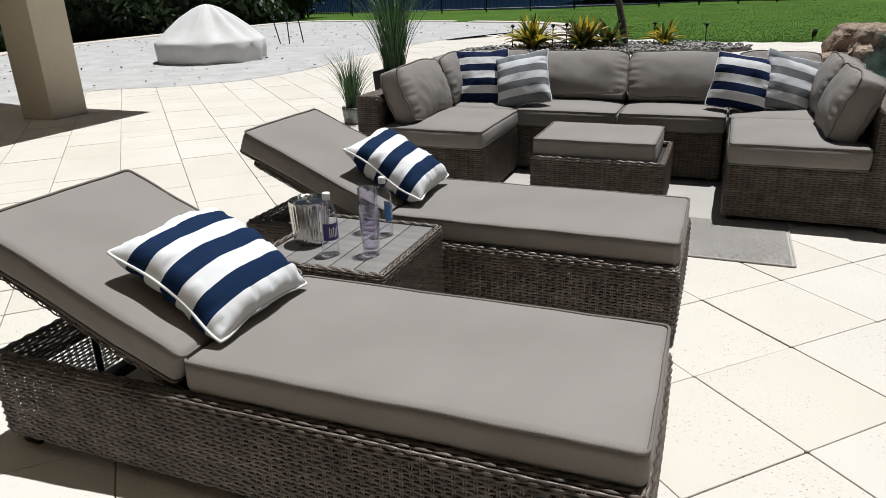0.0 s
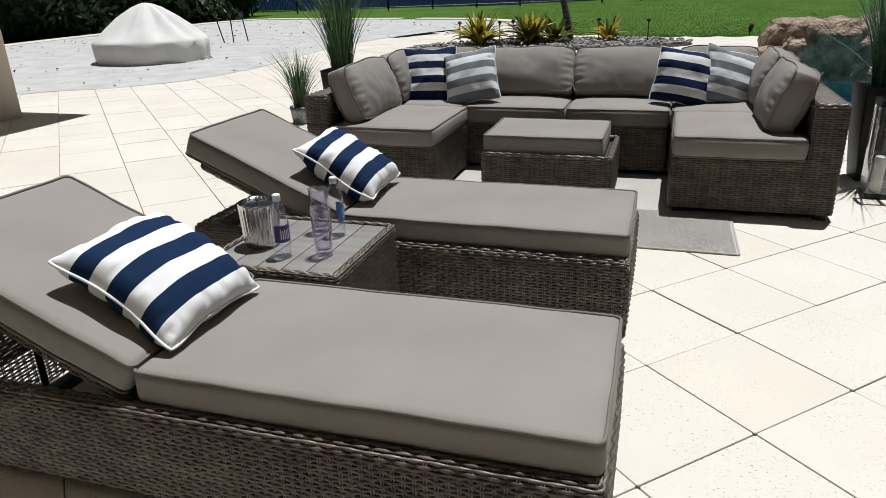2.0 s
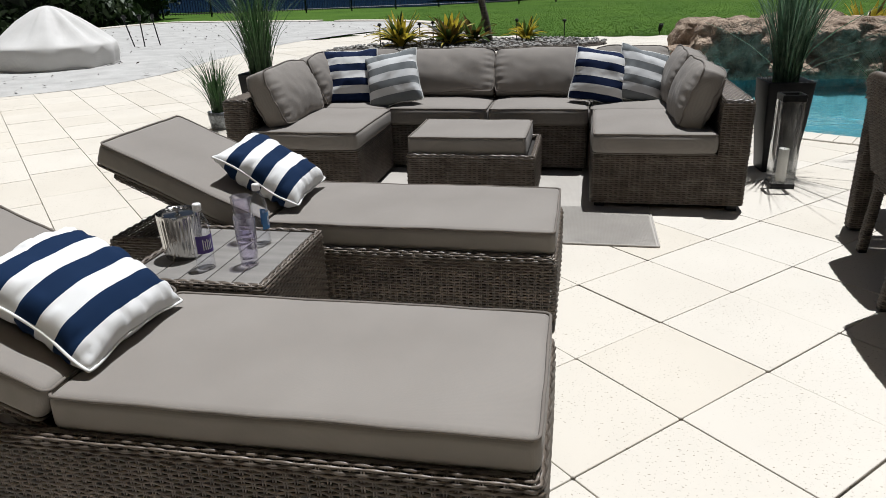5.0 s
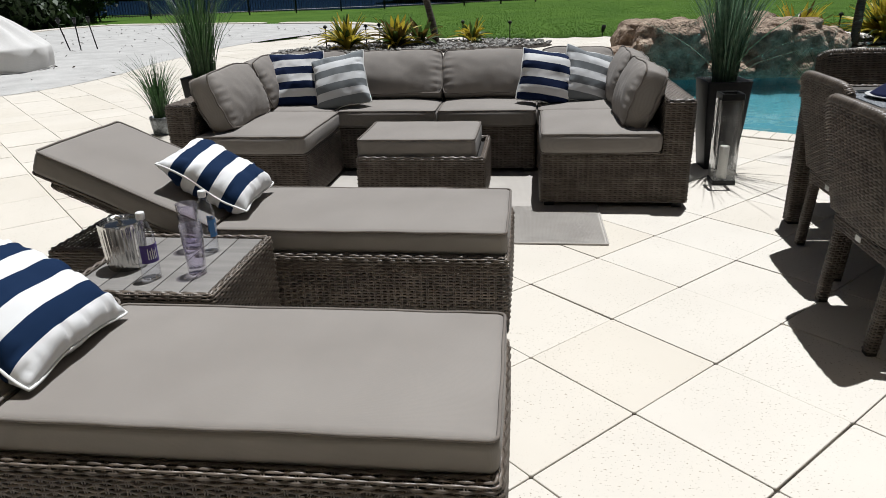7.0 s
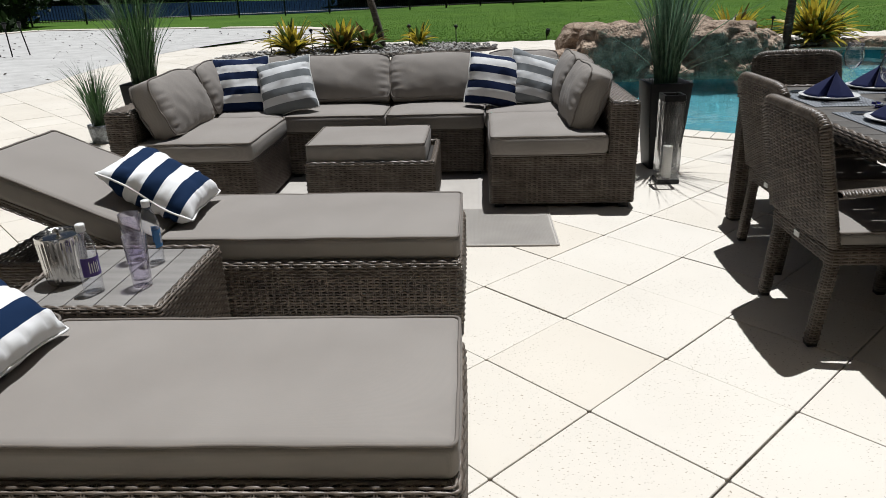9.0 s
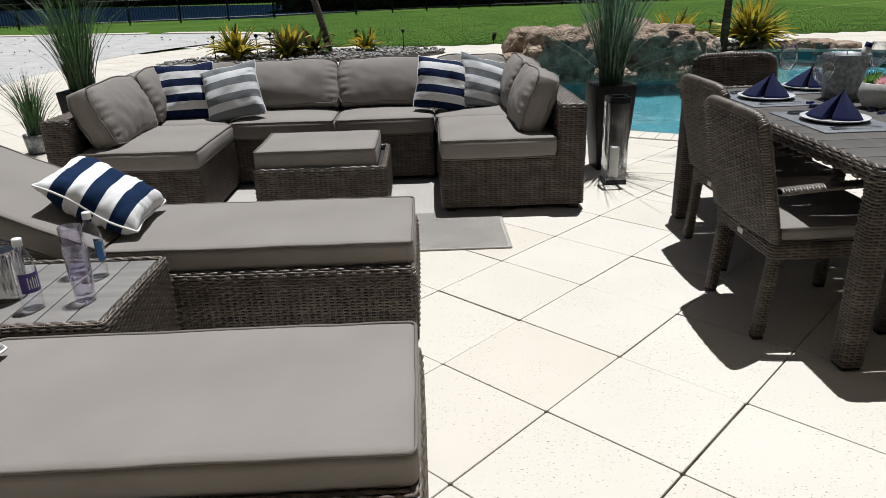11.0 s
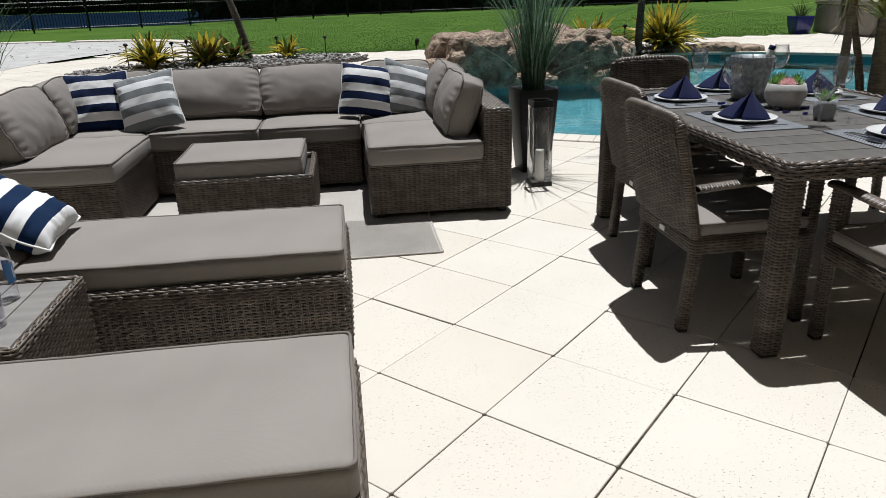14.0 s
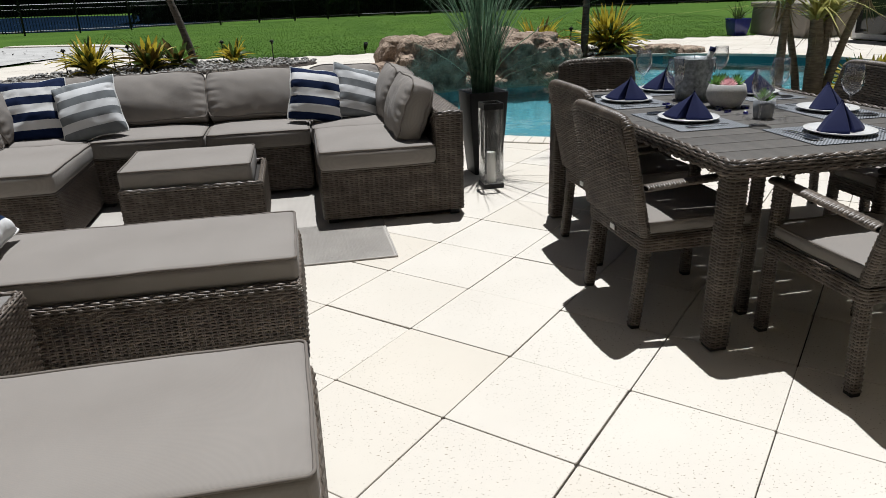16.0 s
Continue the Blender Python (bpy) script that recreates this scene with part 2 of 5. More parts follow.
VINYL = plain("taupe_vinyl", (0.25, 0.22, 0.19), (0.30, 0.27, 0.23), 4, 0.6, 100, 0.2)
COBALT = plain("cobalt_pot", (0.015, 0.02, 0.14), (0.03, 0.04, 0.2), 6, 0.2, 100, 0.05)
PLASTER = plain("pool_plaster", (0.050, 0.185, 0.215), (0.062, 0.225, 0.255), 1.5, 0.7, 40, 0.2)
DARK_GLASS = plain("dark_pane", (0.01, 0.012, 0.015), (0.02, 0.022, 0.025), 2, 0.06, 50, 0.0)
WHITE_FRAME = plain("white_aluminium", (0.72, 0.72, 0.72), (0.78, 0.78, 0.78), 6, 0.4, 100, 0.05)
TAG = plain("woven_tag", (0.7, 0.7, 0.68), (0.78, 0.78, 0.76), 40, 0.8, 200, 0.1)


def see_through(material, amount=0.4):
    """Thin leaves pass on some of the light that falls on their other side."""
    n, l = material.node_tree.nodes, material.node_tree.links
    b = n["Principled BSDF"]
    t, mx = n.new("ShaderNodeBsdfTranslucent"), n.new("ShaderNodeMixShader")
    l.new(b.inputs["Base Color"].links[0].from_socket, t.inputs[0])
    mx.inputs[0].default_value = amount
    l.new(b.outputs[0], mx.inputs[1])
    l.new(t.outputs[0], mx.inputs[2])
    l.new(mx.outputs[0], n["Material Output"].inputs[0])


for leaf in (BLADE, BLUE_BLADE, YELLOW_LEAF, STRIPED_LEAF, GREEN_LEAF, RED_LEAF, LAWN_BLADE, SUCCULENT, PINK):
    see_through(leaf)
see_through(HEDGE, 0.2)


def water_material(name, tint, ripple, strength):
    m, n, l, b = shader(name)
    b.inputs["Base Color"].default_value = (*tint, 1)
    b.inputs["Roughness"].default_value = 0.02
    b.inputs["IOR"].default_value = 1.33
    b.inputs["Transmission Weight"].default_value = 1.0
    relief(n, l, b, noise_node(n, l, ripple, 3), strength, 0.03)
    return m


WATER = water_material("pool_water", (0.50, 0.88, 0.93), 2.2, 0.35)
LAKE = plain("lake_water", (0.02, 0.05, 0.11), (0.03, 0.07, 0.15), 0.3, 0.08, 3.0, 0.25, dist=0.05)


# ---- shaping tools ----
class Geo:
    """Gathers patches of points and faces into one mesh."""

    def __init__(self):
        self.v, self.f, self.n = [], [], 0

    def add(self, v, f):
        v = np.asarray(v, float).reshape(-1, 3)
        f = np.asarray(f, int)
        self.v.append(v)
        self.f.append(f + self.n)
        self.n += len(v)
        return self

    def grid(self, p, wrap_u=False, wrap_v=False):
        """Quads over an array of points, n by m."""
        p = np.asarray(p, float)
        n, m = p.shape[:2]
        i = np.arange(n if wrap_u else n - 1)[:, None]
        j = np.arange(m if wrap_v else m - 1)[None, :]
        a, b, c, d = i * m + j, ((i + 1) % n) * m + j, ((i + 1) % n) * m + (j + 1) % m, i * m + (j + 1) % m
        return self.add(p.reshape(-1, 3), np.stack(np.broadcast_arrays(a, b, c, d), -1).reshape(-1, 4))

    def fan(self, loop, flip=False):
        """A flat cap over a closed loop."""
        loop = np.asarray(loop, float)
        k = np.arange(len(loop))
        tri = np.stack([np.full_like(k, len(loop)), k, (k + 1) % len(loop)], 1)
        return self.add(np.vstack([loop, loop.mean(0)]), tri[:, ::-1] if flip else tri)

    def merge(self, other, m=None):
        start = 0
        for v, f in zip(other.v, other.f):
            self.add(v if m is None else v @ np.array(m.to_3x3()).T + np.array(m.translation), f - start)
            start += len(v)
        return self

    def mesh(self, name, smooth=True, weld=False):
        v = np.vstack(self.v)
        faces = [r for f in self.f for r in f.tolist()]
        if weld:
            _, first, back = np.unique(np.round(v, 5), axis=0, return_index=True, return_inverse=True)
            back = np.asarray(back).ravel()
            v = v[first]
            faces = [[int(back[i]) for i in f] for f in faces]
            faces = [list(dict.fromkeys(f)) for f in faces]
            faces = [f for f in faces if len(f) > 2]
        me = bpy.data.meshes.new(name)
        me.from_pydata(v.tolist(), [], faces)
        me.validate()
        if weld:
            bm = bmesh.new()
            bm.from_mesh(me)
            bmesh.ops.recalc_face_normals(bm, faces=bm.faces)
            bm.to_mesh(me)
            bm.free()
        if smooth:
            me.polygons.foreach_set("use_smooth", np.ones(len(me.polygons), bool))
        return me


def part(name, geo, material, parent=None, label="", at=None, smooth=True, weld=False, kind=""):
    """One mesh object, under a thing or a part."""
    me = geo.mesh(name, smooth, weld) if isinstance(geo, Geo) else geo
    if material and not me.materials:
        me.materials.append(material)
    ob = new(name, me)
    if parent:
        ob.parent = parent
    if at is not None:
        ob.matrix_basis = at
    return tagged(ob, label=label, kind=kind)


def thing(name, label, category, at=None, group="", kind=""):
    ob = new(name)
    ob.empty_display_size = 0.1
    if at is not None:
        ob.matrix_basis = at
    return tagged(ob, label, category, group, kind)


def rbox(w, d, h, r=0.01, steps=3, puff=0.0, crease=0.0, seed=0, inner=5):
    """A rounded box centred on the origin; puff swells its faces, crease adds soft folds."""
    half = np.array([w, d, h]) / 2
    r = min(r, half.min() * 0.98)

    def marks(hh):
        e = np.unique(np.round(np.r_[hh - r + r * np.linspace(0, 1, steps + 1)], 6))
        mid = np.linspace(-(hh - r), hh - r, inner)
        return np.unique(np.round(np.r_[-e[::-1], mid, e], 6))
    mk = [marks(x) for x in half]
    g = Geo()
    for ax in range(3):
        a, b = [k for k in range(3) if k != ax]
        for s in (-1, 1):
            A, B = np.meshgrid(mk[a], mk[b], indexing="ij")
            p = np.zeros(A.shape + (3,))
            p[..., a], p[..., b], p[..., ax] = A, B, s * half[ax]
            core = np.clip(p, -(half - r), half - r)
            o = p - core
            # even the spacing of the marks over the rounded rim
            o = np.tan(np.clip(o / r, -1, 1) * (np.pi / 4)) * r
            ln = np.linalg.norm(o, axis=-1, keepdims=True)
            p = core + o / np.maximum(ln, 1e-9) * r
            if puff:
                q = p / half
                p[..., 2] += np.sign(p[..., 2]) * puff * (1 - np.abs(q[..., 0]) ** 3.5) * (1 - np.abs(q[..., 1]) ** 3.5) * np.clip((np.abs(q[..., 2]) - 0.2) / 0.8, 0, 1)
                p[..., 0] += np.sign(p[..., 0]) * puff * 0.5 * (1 - q[..., 2] ** 2) * (1 - q[..., 1] ** 4) * (np.abs(q[..., 0]) > 0.5)
                p[..., 1] += np.sign(p[..., 1]) * puff * 0.5 * (1 - q[..., 2] ** 2) * (1 - q[..., 0] ** 4) * (np.abs(q[..., 1]) > 0.5)
            if crease:
                for idx in np.ndindex(A.shape):
                    c = Vector(p[idx] * 6) + Vector((seed * 7.1, seed * 3.3, 0))
                    p[idx] += np.array(noise.noise_vector(c)) * crease + np.array(noise.noise_vector(c * 3)) * crease * 0.35
            g.grid(p)
    return g


def plan_loop(x0, x1, y0, y1, r=0.03, n=6):
    """A closed rounded rectangle, anticlockwise."""
    out = []
    for cx, cy, a0 in ((x1 - r, y0 + r, -90), (x1 - r, y1 - r, 0), (x0 + r, y1 - r, 90), (x0 + r, y0 + r, 180)):
        for k in range(n + 1):
            a = radians(a0 + 90 * k / n)
            out.append((cx + r * math.cos(a), cy + r * math.sin(a)))
    return np.array(out)


class Run:
    """A line in plan, followed by its length, with its normal to the right."""

    def __init__(self, pts, closed=True):
        p = np.asarray(pts, float)
        if closed:
            p = np.vstack([p, p[:1]])
        seg = np.linalg.norm(np.diff(p, axis=0), axis=1)
        s = np.r_[0, np.cumsum(seg)]
        dense = np.linspace(0, s[-1], max(200, int(s[-1] / 0.004)))
        x, y = np.interp(dense, s, p[:, 0]), np.interp(dense, s, p[:, 1])
        tx, ty = np.gradient(x), np.gradient(y)
        if closed:
            tx[0] = tx[-1] = x[1] - x[-2]
            ty[0] = ty[-1] = y[1] - y[-2]
        ln = np.hypot(tx, ty) + 1e-12
        self.s, self.x, self.y, self.nx, self.ny, self.length = dense, x, y, ty / ln, -tx / ln, s[-1]

    def at(self, u):
        return [np.interp(u, self.s, k) for k in (self.x, self.y, self.nx, self.ny)]


def swept(run, profile):
    """The surface of a profile (outward, up) carried along a run: a function of (u, v), and its two lengths."""
    q = np.asarray(profile, float)
    s = np.r_[0, np.cumsum(np.linalg.norm(np.diff(q, axis=0), axis=1))]
    d = np.linspace(0, s[-1], 160)
    o, z = np.interp(d, s, q[:, 0]), np.interp(d, s, q[:, 1])
    do, dz = np.gradient(o), np.gradient(z)
    ln = np.hypot(do, dz) + 1e-12
    no, nz = dz / ln, -do / ln

    def f(u, v):
        x, y, nx, ny = run.at(u)
        oo, zz, a, b = [np.interp(v, d, k) for k in (o, z, no, nz)]
        return np.stack([x + nx * oo, y + ny * oo, zz], -1), np.stack([nx * a, ny * a, b], -1)
    return f, run.length, s[-1]


def woven(g, f, lu, lv, row=0.011, half=0.026, amp=0.0024, per=4, v0=0.0, stakes=1, cover=0.36):
    """Strands that run along u, over and under upright stakes, row upon row in v; cover is half a strand's width within its row."""
    rows = max(1, int(round((lv - v0) / row)))
    row = (lv - v0) / rows
    count = max(2, 2 * int(round(lu / half / 2)))
    u = np.linspace(0, lu, count * per + 1)
    width = row * cover
    crown = min(0.0036, width * 0.72)
    for j in range(rows):
        # long proud floats that dip in behind every second stake
        c = np.cos(np.pi * (count * u / lu + j))
        ph = np.sign(c) * np.abs(c) ** 0.7 + 0.15
        slip = 0.05 * row * np.sin(u * 23.0 + j * 1.7) + 0.04 * row * np.sin(u * 61.0 + j * 2.9)
        mid = np.clip(v0 + (j + 0.5) * row + slip, v0, lv)
        strip = []
        for k, lift in ((-1, -crown), (0, crown * 0.55), (1, -crown)):
            p, n = f(u, mid + k * width)
            strip.append(p + n * (amp * ph + lift)[:, None])
        g.grid(np.stack(strip, 1))
    # the upright stakes, which show where a strand passes behind
    v = np.linspace(v0, lv, max(3, int((lv - v0) / 0.03)))
    for k in range(count):
        for e in ((-0.0034, 0.0034) if stakes == 2 else (0.0,)):
            c = k * lu / count + e
            g.grid(np.stack([(lambda pn: pn[0] + pn[1] * lift)(f(np.full_like(v, min(max(c + d, 0.0), lu)), v)) for d, lift in ((-0.0026, -0.0036), (0.0, -0.0004), (0.0026, -0.0036))], 1))
    return g


def backing(g, f, lu, lv, depth=0.0095, nu=0, nv=16):
    nu = nu or max(8, int(lu / 0.02))
    U, V = np.meshgrid(np.linspace(0, lu, nu), np.linspace(0, lv, nv), indexing="ij")
    p, n = f(U.ravel(), V.ravel())
    return g.grid((p - n * depth).reshape(nu, nv, 3))


def tube(pts, r, n=6, closed=False):
    """A round cord along points."""
    p = np.asarray(pts, float)
    t = np.gradient(p, axis=0)
    if closed:
        t = np.roll(p, -1, 0) - np.roll(p, 1, 0)
    t /= np.linalg.norm(t, axis=1, keepdims=True) + 1e-12
    ref = np.where(np.abs(t[:, 2:3]) > 0.9, np.array([[1.0, 0, 0]]), np.array([[0, 0, 1.0]]))
    a = np.cross(t, ref)
    a /= np.linalg.norm(a, axis=1, keepdims=True) + 1e-12
    b = np.cross(t, a)
    k = np.linspace(0, 2 * np.pi, n, endpoint=False)
    rr = np.asarray(r, float) * np.ones(len(p))
    ring = p[:, None] + rr[:, None, None] * (a[:, None] * np.cos(k)[None, :, None] + b[:, None] * np.sin(k)[None, :, None])
    g = Geo().grid(ring, closed, True)
    if not closed:
        g.fan(ring[0]).fan(ring[-1], True)
    return g


def lathe(profile, n=32, cap=True):
    """A turned shape from (radius, height)."""
    q = np.asarray(profile, float)
    k = np.linspace(0, 2 * np.pi, n, endpoint=False)
    p = np.stack([np.outer(np.cos(k), q[:, 0]), np.outer(np.sin(k), q[:, 0]), np.tile(q[:, 1], (n, 1))], -1)
    g = Geo().grid(p, True, False)
    if cap:
        for i, flip in ((0, False), (-1, True)):
            if q[i, 0] > 1e-4:
                g.fan(p[:, i], flip)
    return g


def box(x0, x1, y0, y1, z0, z1, r=0.004, inner=2):
    g = rbox(x1 - x0, y1 - y0, z1 - z0, r, 2, inner=inner)
    g.v = [v + np.array([(x0 + x1) / 2, (y0 + y1) / 2, (z0 + z1) / 2]) for v in g.v]
    return g


def fill_plan(loops, z, name):
    """A flat sheet between an outer loop and holes."""
    bm = bmesh.new()
    edges = []
    for lp in loops:
        vs = [bm.verts.new((x, y, z)) for x, y in lp]
        edges += [bm.edges.new((vs[i], vs[(i + 1) % len(vs)])) for i in range(len(vs))]
    bmesh.ops.triangle_fill(bm, edges=edges, use_beauty=True, use_dissolve=False)
    for fc in bm.faces:
        if fc.normal.z < 0:
            fc.normal_flip()
    me = bpy.data.meshes.new(name)
    bm.to_mesh(me)
    bm.free()
    return me


def smooth_loop(pts, n=8):
    """A rounded closed line through a few corners (Catmull-Rom)."""
    p = np.asarray(pts, float)
    out = []
    for i in range(len(p)):
        a, b, c, d = p[i - 1], p[i], p[(i + 1) % len(p)], p[(i + 2) % len(p)]
        for k in range(n):
            t = k / n
            out.append(0.5 * (2 * b + (c - a) * t + (2 * a - 5 * b + 4 * c - d) * t * t + (3 * b - a - 3 * c + d) * t ** 3))
    return np.array(out)


def inside(x, y, loop):
    """Whether points lie within a loop; takes numbers or arrays."""
    x, y = np.asarray(x, float), np.asarray(y, float)
    ax, ay = np.asarray(loop, float).T
    bx, by = np.roll(ax, -1), np.roll(ay, -1)
    hit = np.zeros(x.shape, bool)
    for k in range(len(ax)):
        if ay[k] != by[k]:
            hit ^= ((ay[k] > y) != (by[k] > y)) & (x < (bx[k] - ax[k]) * (y - ay[k]) / (by[k] - ay[k]) + ax[k])
    return hit


# ---- large structure ----
POOL = smooth_loop([(0.7, 8.2), (1.1, 7.0), (1.86, 6.27), (2.83, 5.74), (4.1, 4.9), (5.6, 4.5), (7.6, 5.6), (9.3, 8.0), (9.6, 10.4), (9.1, 11.7), (7.9, 12.7), (6.4, 13.2),
                    (5.0, 12.6), (3.9, 11.2), (2.4, 10.7), (1.2, 10.0)])
BEACH = smooth_loop([(-8.6, 6.2), (-8.5, 7.6), (-7.6, 8.2), (-6.9, 9.2), (-6.7, 10.8), (-6.9, 12.7), (-6.8, 16.1), (-5.8, 19.2), (-4.4, 21.0), (-5.0, 22.6), (-7.4, 24.2),
                     (-13.0, 25.3), (-16.2, 25.4), (-17.0, 20.0), (-16.9, 15.5), (-16.2, 11.9), (-14.5, 8.0), (-11.0, 6.0)])
BED = smooth_loop([(-4.9, 13.2), (-3.2, 13.1), (-1.4, 13.6), (0.2, 14.2), (0.3, 15.2), (-1.2, 15.8), (-3.0, 15.5), (-4.6, 14.6)])
ISLAND = smooth_loop([(3.9, 12.3), (5.0, 12.8), (6.6, 13.5), (7.3, 13.9), (6.4, 14.8), (4.6, 14.9), (3.7, 13.6)])
far = 600.0
PATIO = [(-17.6, -3.9), (12.55, -3.9), (12.55, 14.4), (13.6, 14.4), (13.6, 16.6), (-0.9, 16.4), (-2.4, 17.3), (-4.2, 20.4), (-5.2, 19.5), (-6.4, 16.9), (-17.6, 12.0)]
ground = part("ground", fill_plan([[(-far, -far), (far, -far), (far, far), (-far, far)], POOL], -0.045, "ground"), LAWN, label="mown green lawn reaching past the fence", kind="structure")
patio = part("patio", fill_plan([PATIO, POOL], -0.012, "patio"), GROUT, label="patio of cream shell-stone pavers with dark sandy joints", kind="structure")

g = Geo()
lp = np.c_[POOL, np.zeros(len(POOL))]
rings = [lp + [0, 0, z] for z in (-0.0, -0.25, -0.8, -1.35)]
centre = lp.mean(0)
rings += [centre + (lp - centre) * k + [0, 0, -1.35 - 0.2 * (1 - k)] for k in (0.97, 0.7, 0.35)]
g.grid(np.stack(rings, 1), True)
g.fan(rings[-1])
part("pool_basin", g, PLASTER, label="turquoise plaster pool basin", kind="structure")
water = part("pool_water", fill_plan([POOL], -0.11, "pool_water"), WATER, label="still turquoise pool water", kind="structure")
water.visible_shadow = False

# coping stones round the pool, laid end to end
coping = tagged(new("pool_coping"), "pale cut-stone coping round the pool", "coping", kind="structure")
nrm = np.roll(POOL, -1, 0) - np.roll(POOL, 1, 0)
nrm = np.c_[nrm[:, 1], -nrm[:, 0]] / np.linalg.norm(nrm, axis=1)[:, None]
if inside(*(POOL[0] + nrm[0] * 0.1), POOL):
    nrm = -nrm
inn, out = POOL - nrm * 0.03, POOL + nrm * 0.24
for i in range(len(POOL)):
    j = (i + 1) % len(POOL)
    e = 0.012
    a, b, c, d = inn[i] * (1 - e) + inn[j] * e, inn[j] * (1 - e) + inn[i] * e, out[j] * (1 - e) + out[i] * e, out[i] * (1 - e) + out[j] * e
    top = np.array([(*q, 0.012) for q in (a, b, c, d)])
    mid = top.mean(0)
    up = mid + (top - mid) * 0.97
    gg = Geo().grid(np.stack([top - [0, 0, 0.05], top - [0, 0, 0.006], up], 1), True).fan(up)
    part("coping_stone", gg, COPING, coping, smooth=False, weld=True)

# sand with a low uneven surface
g = Geo()
c0 = BEACH.mean(0)
rr = []
for k in np.r_[1.0, 0.985, 0.96, np.linspace(0.9, 0.06, 14)]:
    q = c0 + (BEACH - c0) * k
    z = [0.004 if k == 1.0 else 0.012 + 0.012 * noise.noise(Vector((x * 0.8, y * 0.8, 0))) + 0.008 * noise.noise(Vector((x * 3, y * 3, 4))) + (0.012 if k < 0.98 else 0) for x, y in q]
    rr.append(np.c_[q, z])
g.grid(np.stack(rr, 1), True)
g.fan(rr[-1])
part("beach_sand", g, SAND, label="raked white sand area", kind="structure")
# cream kerb along the far side of the sand
kerb = tagged(new("sand_kerb"), "cream stone border of the sand area", "kerb", kind="structure")
edge = [(x, y) for x, y in BEACH if y > 10.5 and (x < -15.3 or y > 22)]
edge.sort(key=lambda q: math.atan2(q[0] + 9, -(q[1] - 10)))
for (ax, ay), (bx, by) in zip(edge, edge[1:]):
    ln = math.hypot(bx - ax, by - ay)
    if ln < 2.5:
        part("kerb_stone", rbox(ln * 0.99, 0.5, 0.06, 0.012, 1, inner=2), COPING, kerb, at=pose((ax + bx) / 2, (ay + by) / 2, 0.02, 0, 0, math.degrees(math.atan2(by - ay, bx - ax))), weld=True)

# dry leaf litter on the sand
rnd = np.random.default_rng(17)
lx, ly = rnd.uniform(-16, -5, 420), rnd.uniform(7, 24, 420)
ok = inside(lx, ly, BEACH)
g = Geo()
for x, y in zip(lx[ok], ly[ok]):
    m, s = pose(x, y, 0.05, rnd.uniform(-25, 25), rnd.uniform(-25, 25), rnd.uniform(0, 360)), rnd.uniform(0.02, 0.06)
    g.add([m @ Vector(q) for q in ((-s, 0, 0), (0, -s * 0.4, 0.004), (s, 0, 0.01), (0, s * 0.4, 0.004))], [(0, 1, 2, 3)])
part("leaf_litter", g, MULCH, label="scattered dry leaves on the sand", kind="stuff", smooth=False)

# covered terrace: column and roof slab
column = thing("column", "square cream stucco column of the covered terrace", "column", kind="structure")
part("shaft", box(-7.45, -6.97, 5.6, 6.08, 0.0, 2.9, 0.012, 2), STUCCO, column, weld=True)
part("terrace_roof", box(-16.0, -5.95, -9.0, 7.0, 2.9, 3.15, 0.02, 2), STUCCO, label="flat cream stucco terrace roof", kind="structure", weld=True)

# unseen slab, added to darken the faces turned towards the viewer
part("terrace_roof", box(-5.93, 12.6, -4.2, 0.80, 2.9, 3.15, 0.02, 2), STUCCO, label="added unseen roof slab that blocks sky light near the viewer", kind="structure", weld=True)

# unseen plain wall, added for warm bounce light; closes the patio behind the viewer
part("wall_south", box(-16.0, 12.6, -4.2, -3.9, -0.05, 2.89, 0.02, 2), STUCCO, label="added unseen cream stucco wall that bounces warm light", kind="structure", weld=True)

# house with sliding doors beyond the pool
house = thing("house", "cream house wing with tall sliding glass doors", "house")
part("wall", box(12.6, 20.0, 2.0, 14.4, 0.0, 3.6, 0.02, 2), STUCCO, house, weld=True)
part("roof", box(12.1, 20.6, 1.4, 14.9, 3.6, 3.85, 0.03, 2), STUCCO, house, weld=True)
for k in range(4):
    y = 6.3 + k * 2.0
    dr = part("door", box(12.51, 12.59, y, y + 1.96, 0.02, 2.5, 0.01), WHITE_FRAME, house, "white framed sliding door", weld=True)
    part("pane", box(12.495, 12.507, y + 0.1, y + 1.86, 0.14, 2.4, 0.002), DARK_GLASS, dr, "dark glass pane", weld=True)

# fence, lake and dark trees
LINE = [(-34, 26.0), (-16, 32.0), (-5.5, 37.0), (4, 43.0), (26, 45.5), (48, 44)]
fence = thing("fence", "black aluminium picket fence beyond the lawn", "fence", kind="structure")
pick, rail = Geo(), Geo()
run = Run(LINE, False)
pole = box(-0.035, 0.035, -0.035, 0.035, -0.05, 1.35, 0.006).mesh("post", False, True)
pole.materials.append(BLACK_METAL)
for s in np.arange(0, run.length, 2.2):
    x, y, nx, ny = run.at(s)
    part("post", pole, None, fence, at=pose(float(x), float(y), 0, 0, 0, math.degrees(math.atan2(nx, -ny))))
for s in np.arange(0, run.length, 0.12):
    x, y, nx, ny = [float(k) for k in run.at(s)]
    pick.add([(x + a * 0.011, y + b * 0.011, z) for z in (0.05, 1.25) for a, b in ((-1, -1), (1, -1), (1, 1), (-1, 1))], [(0, 1, 5, 4), (1, 2, 6, 5), (2, 3, 7, 6), (3, 0, 4, 7)])
for z in (0.12, 1.0, 1.2):
    rail.merge(tube([(float(x), float(y), z) for x, y, _, _ in (run.at(s) for s in np.arange(0, run.length, 2.0))], 0.022, 4))
part("pickets", pick, BLACK_METAL, fence, kind="stuff", smooth=False)
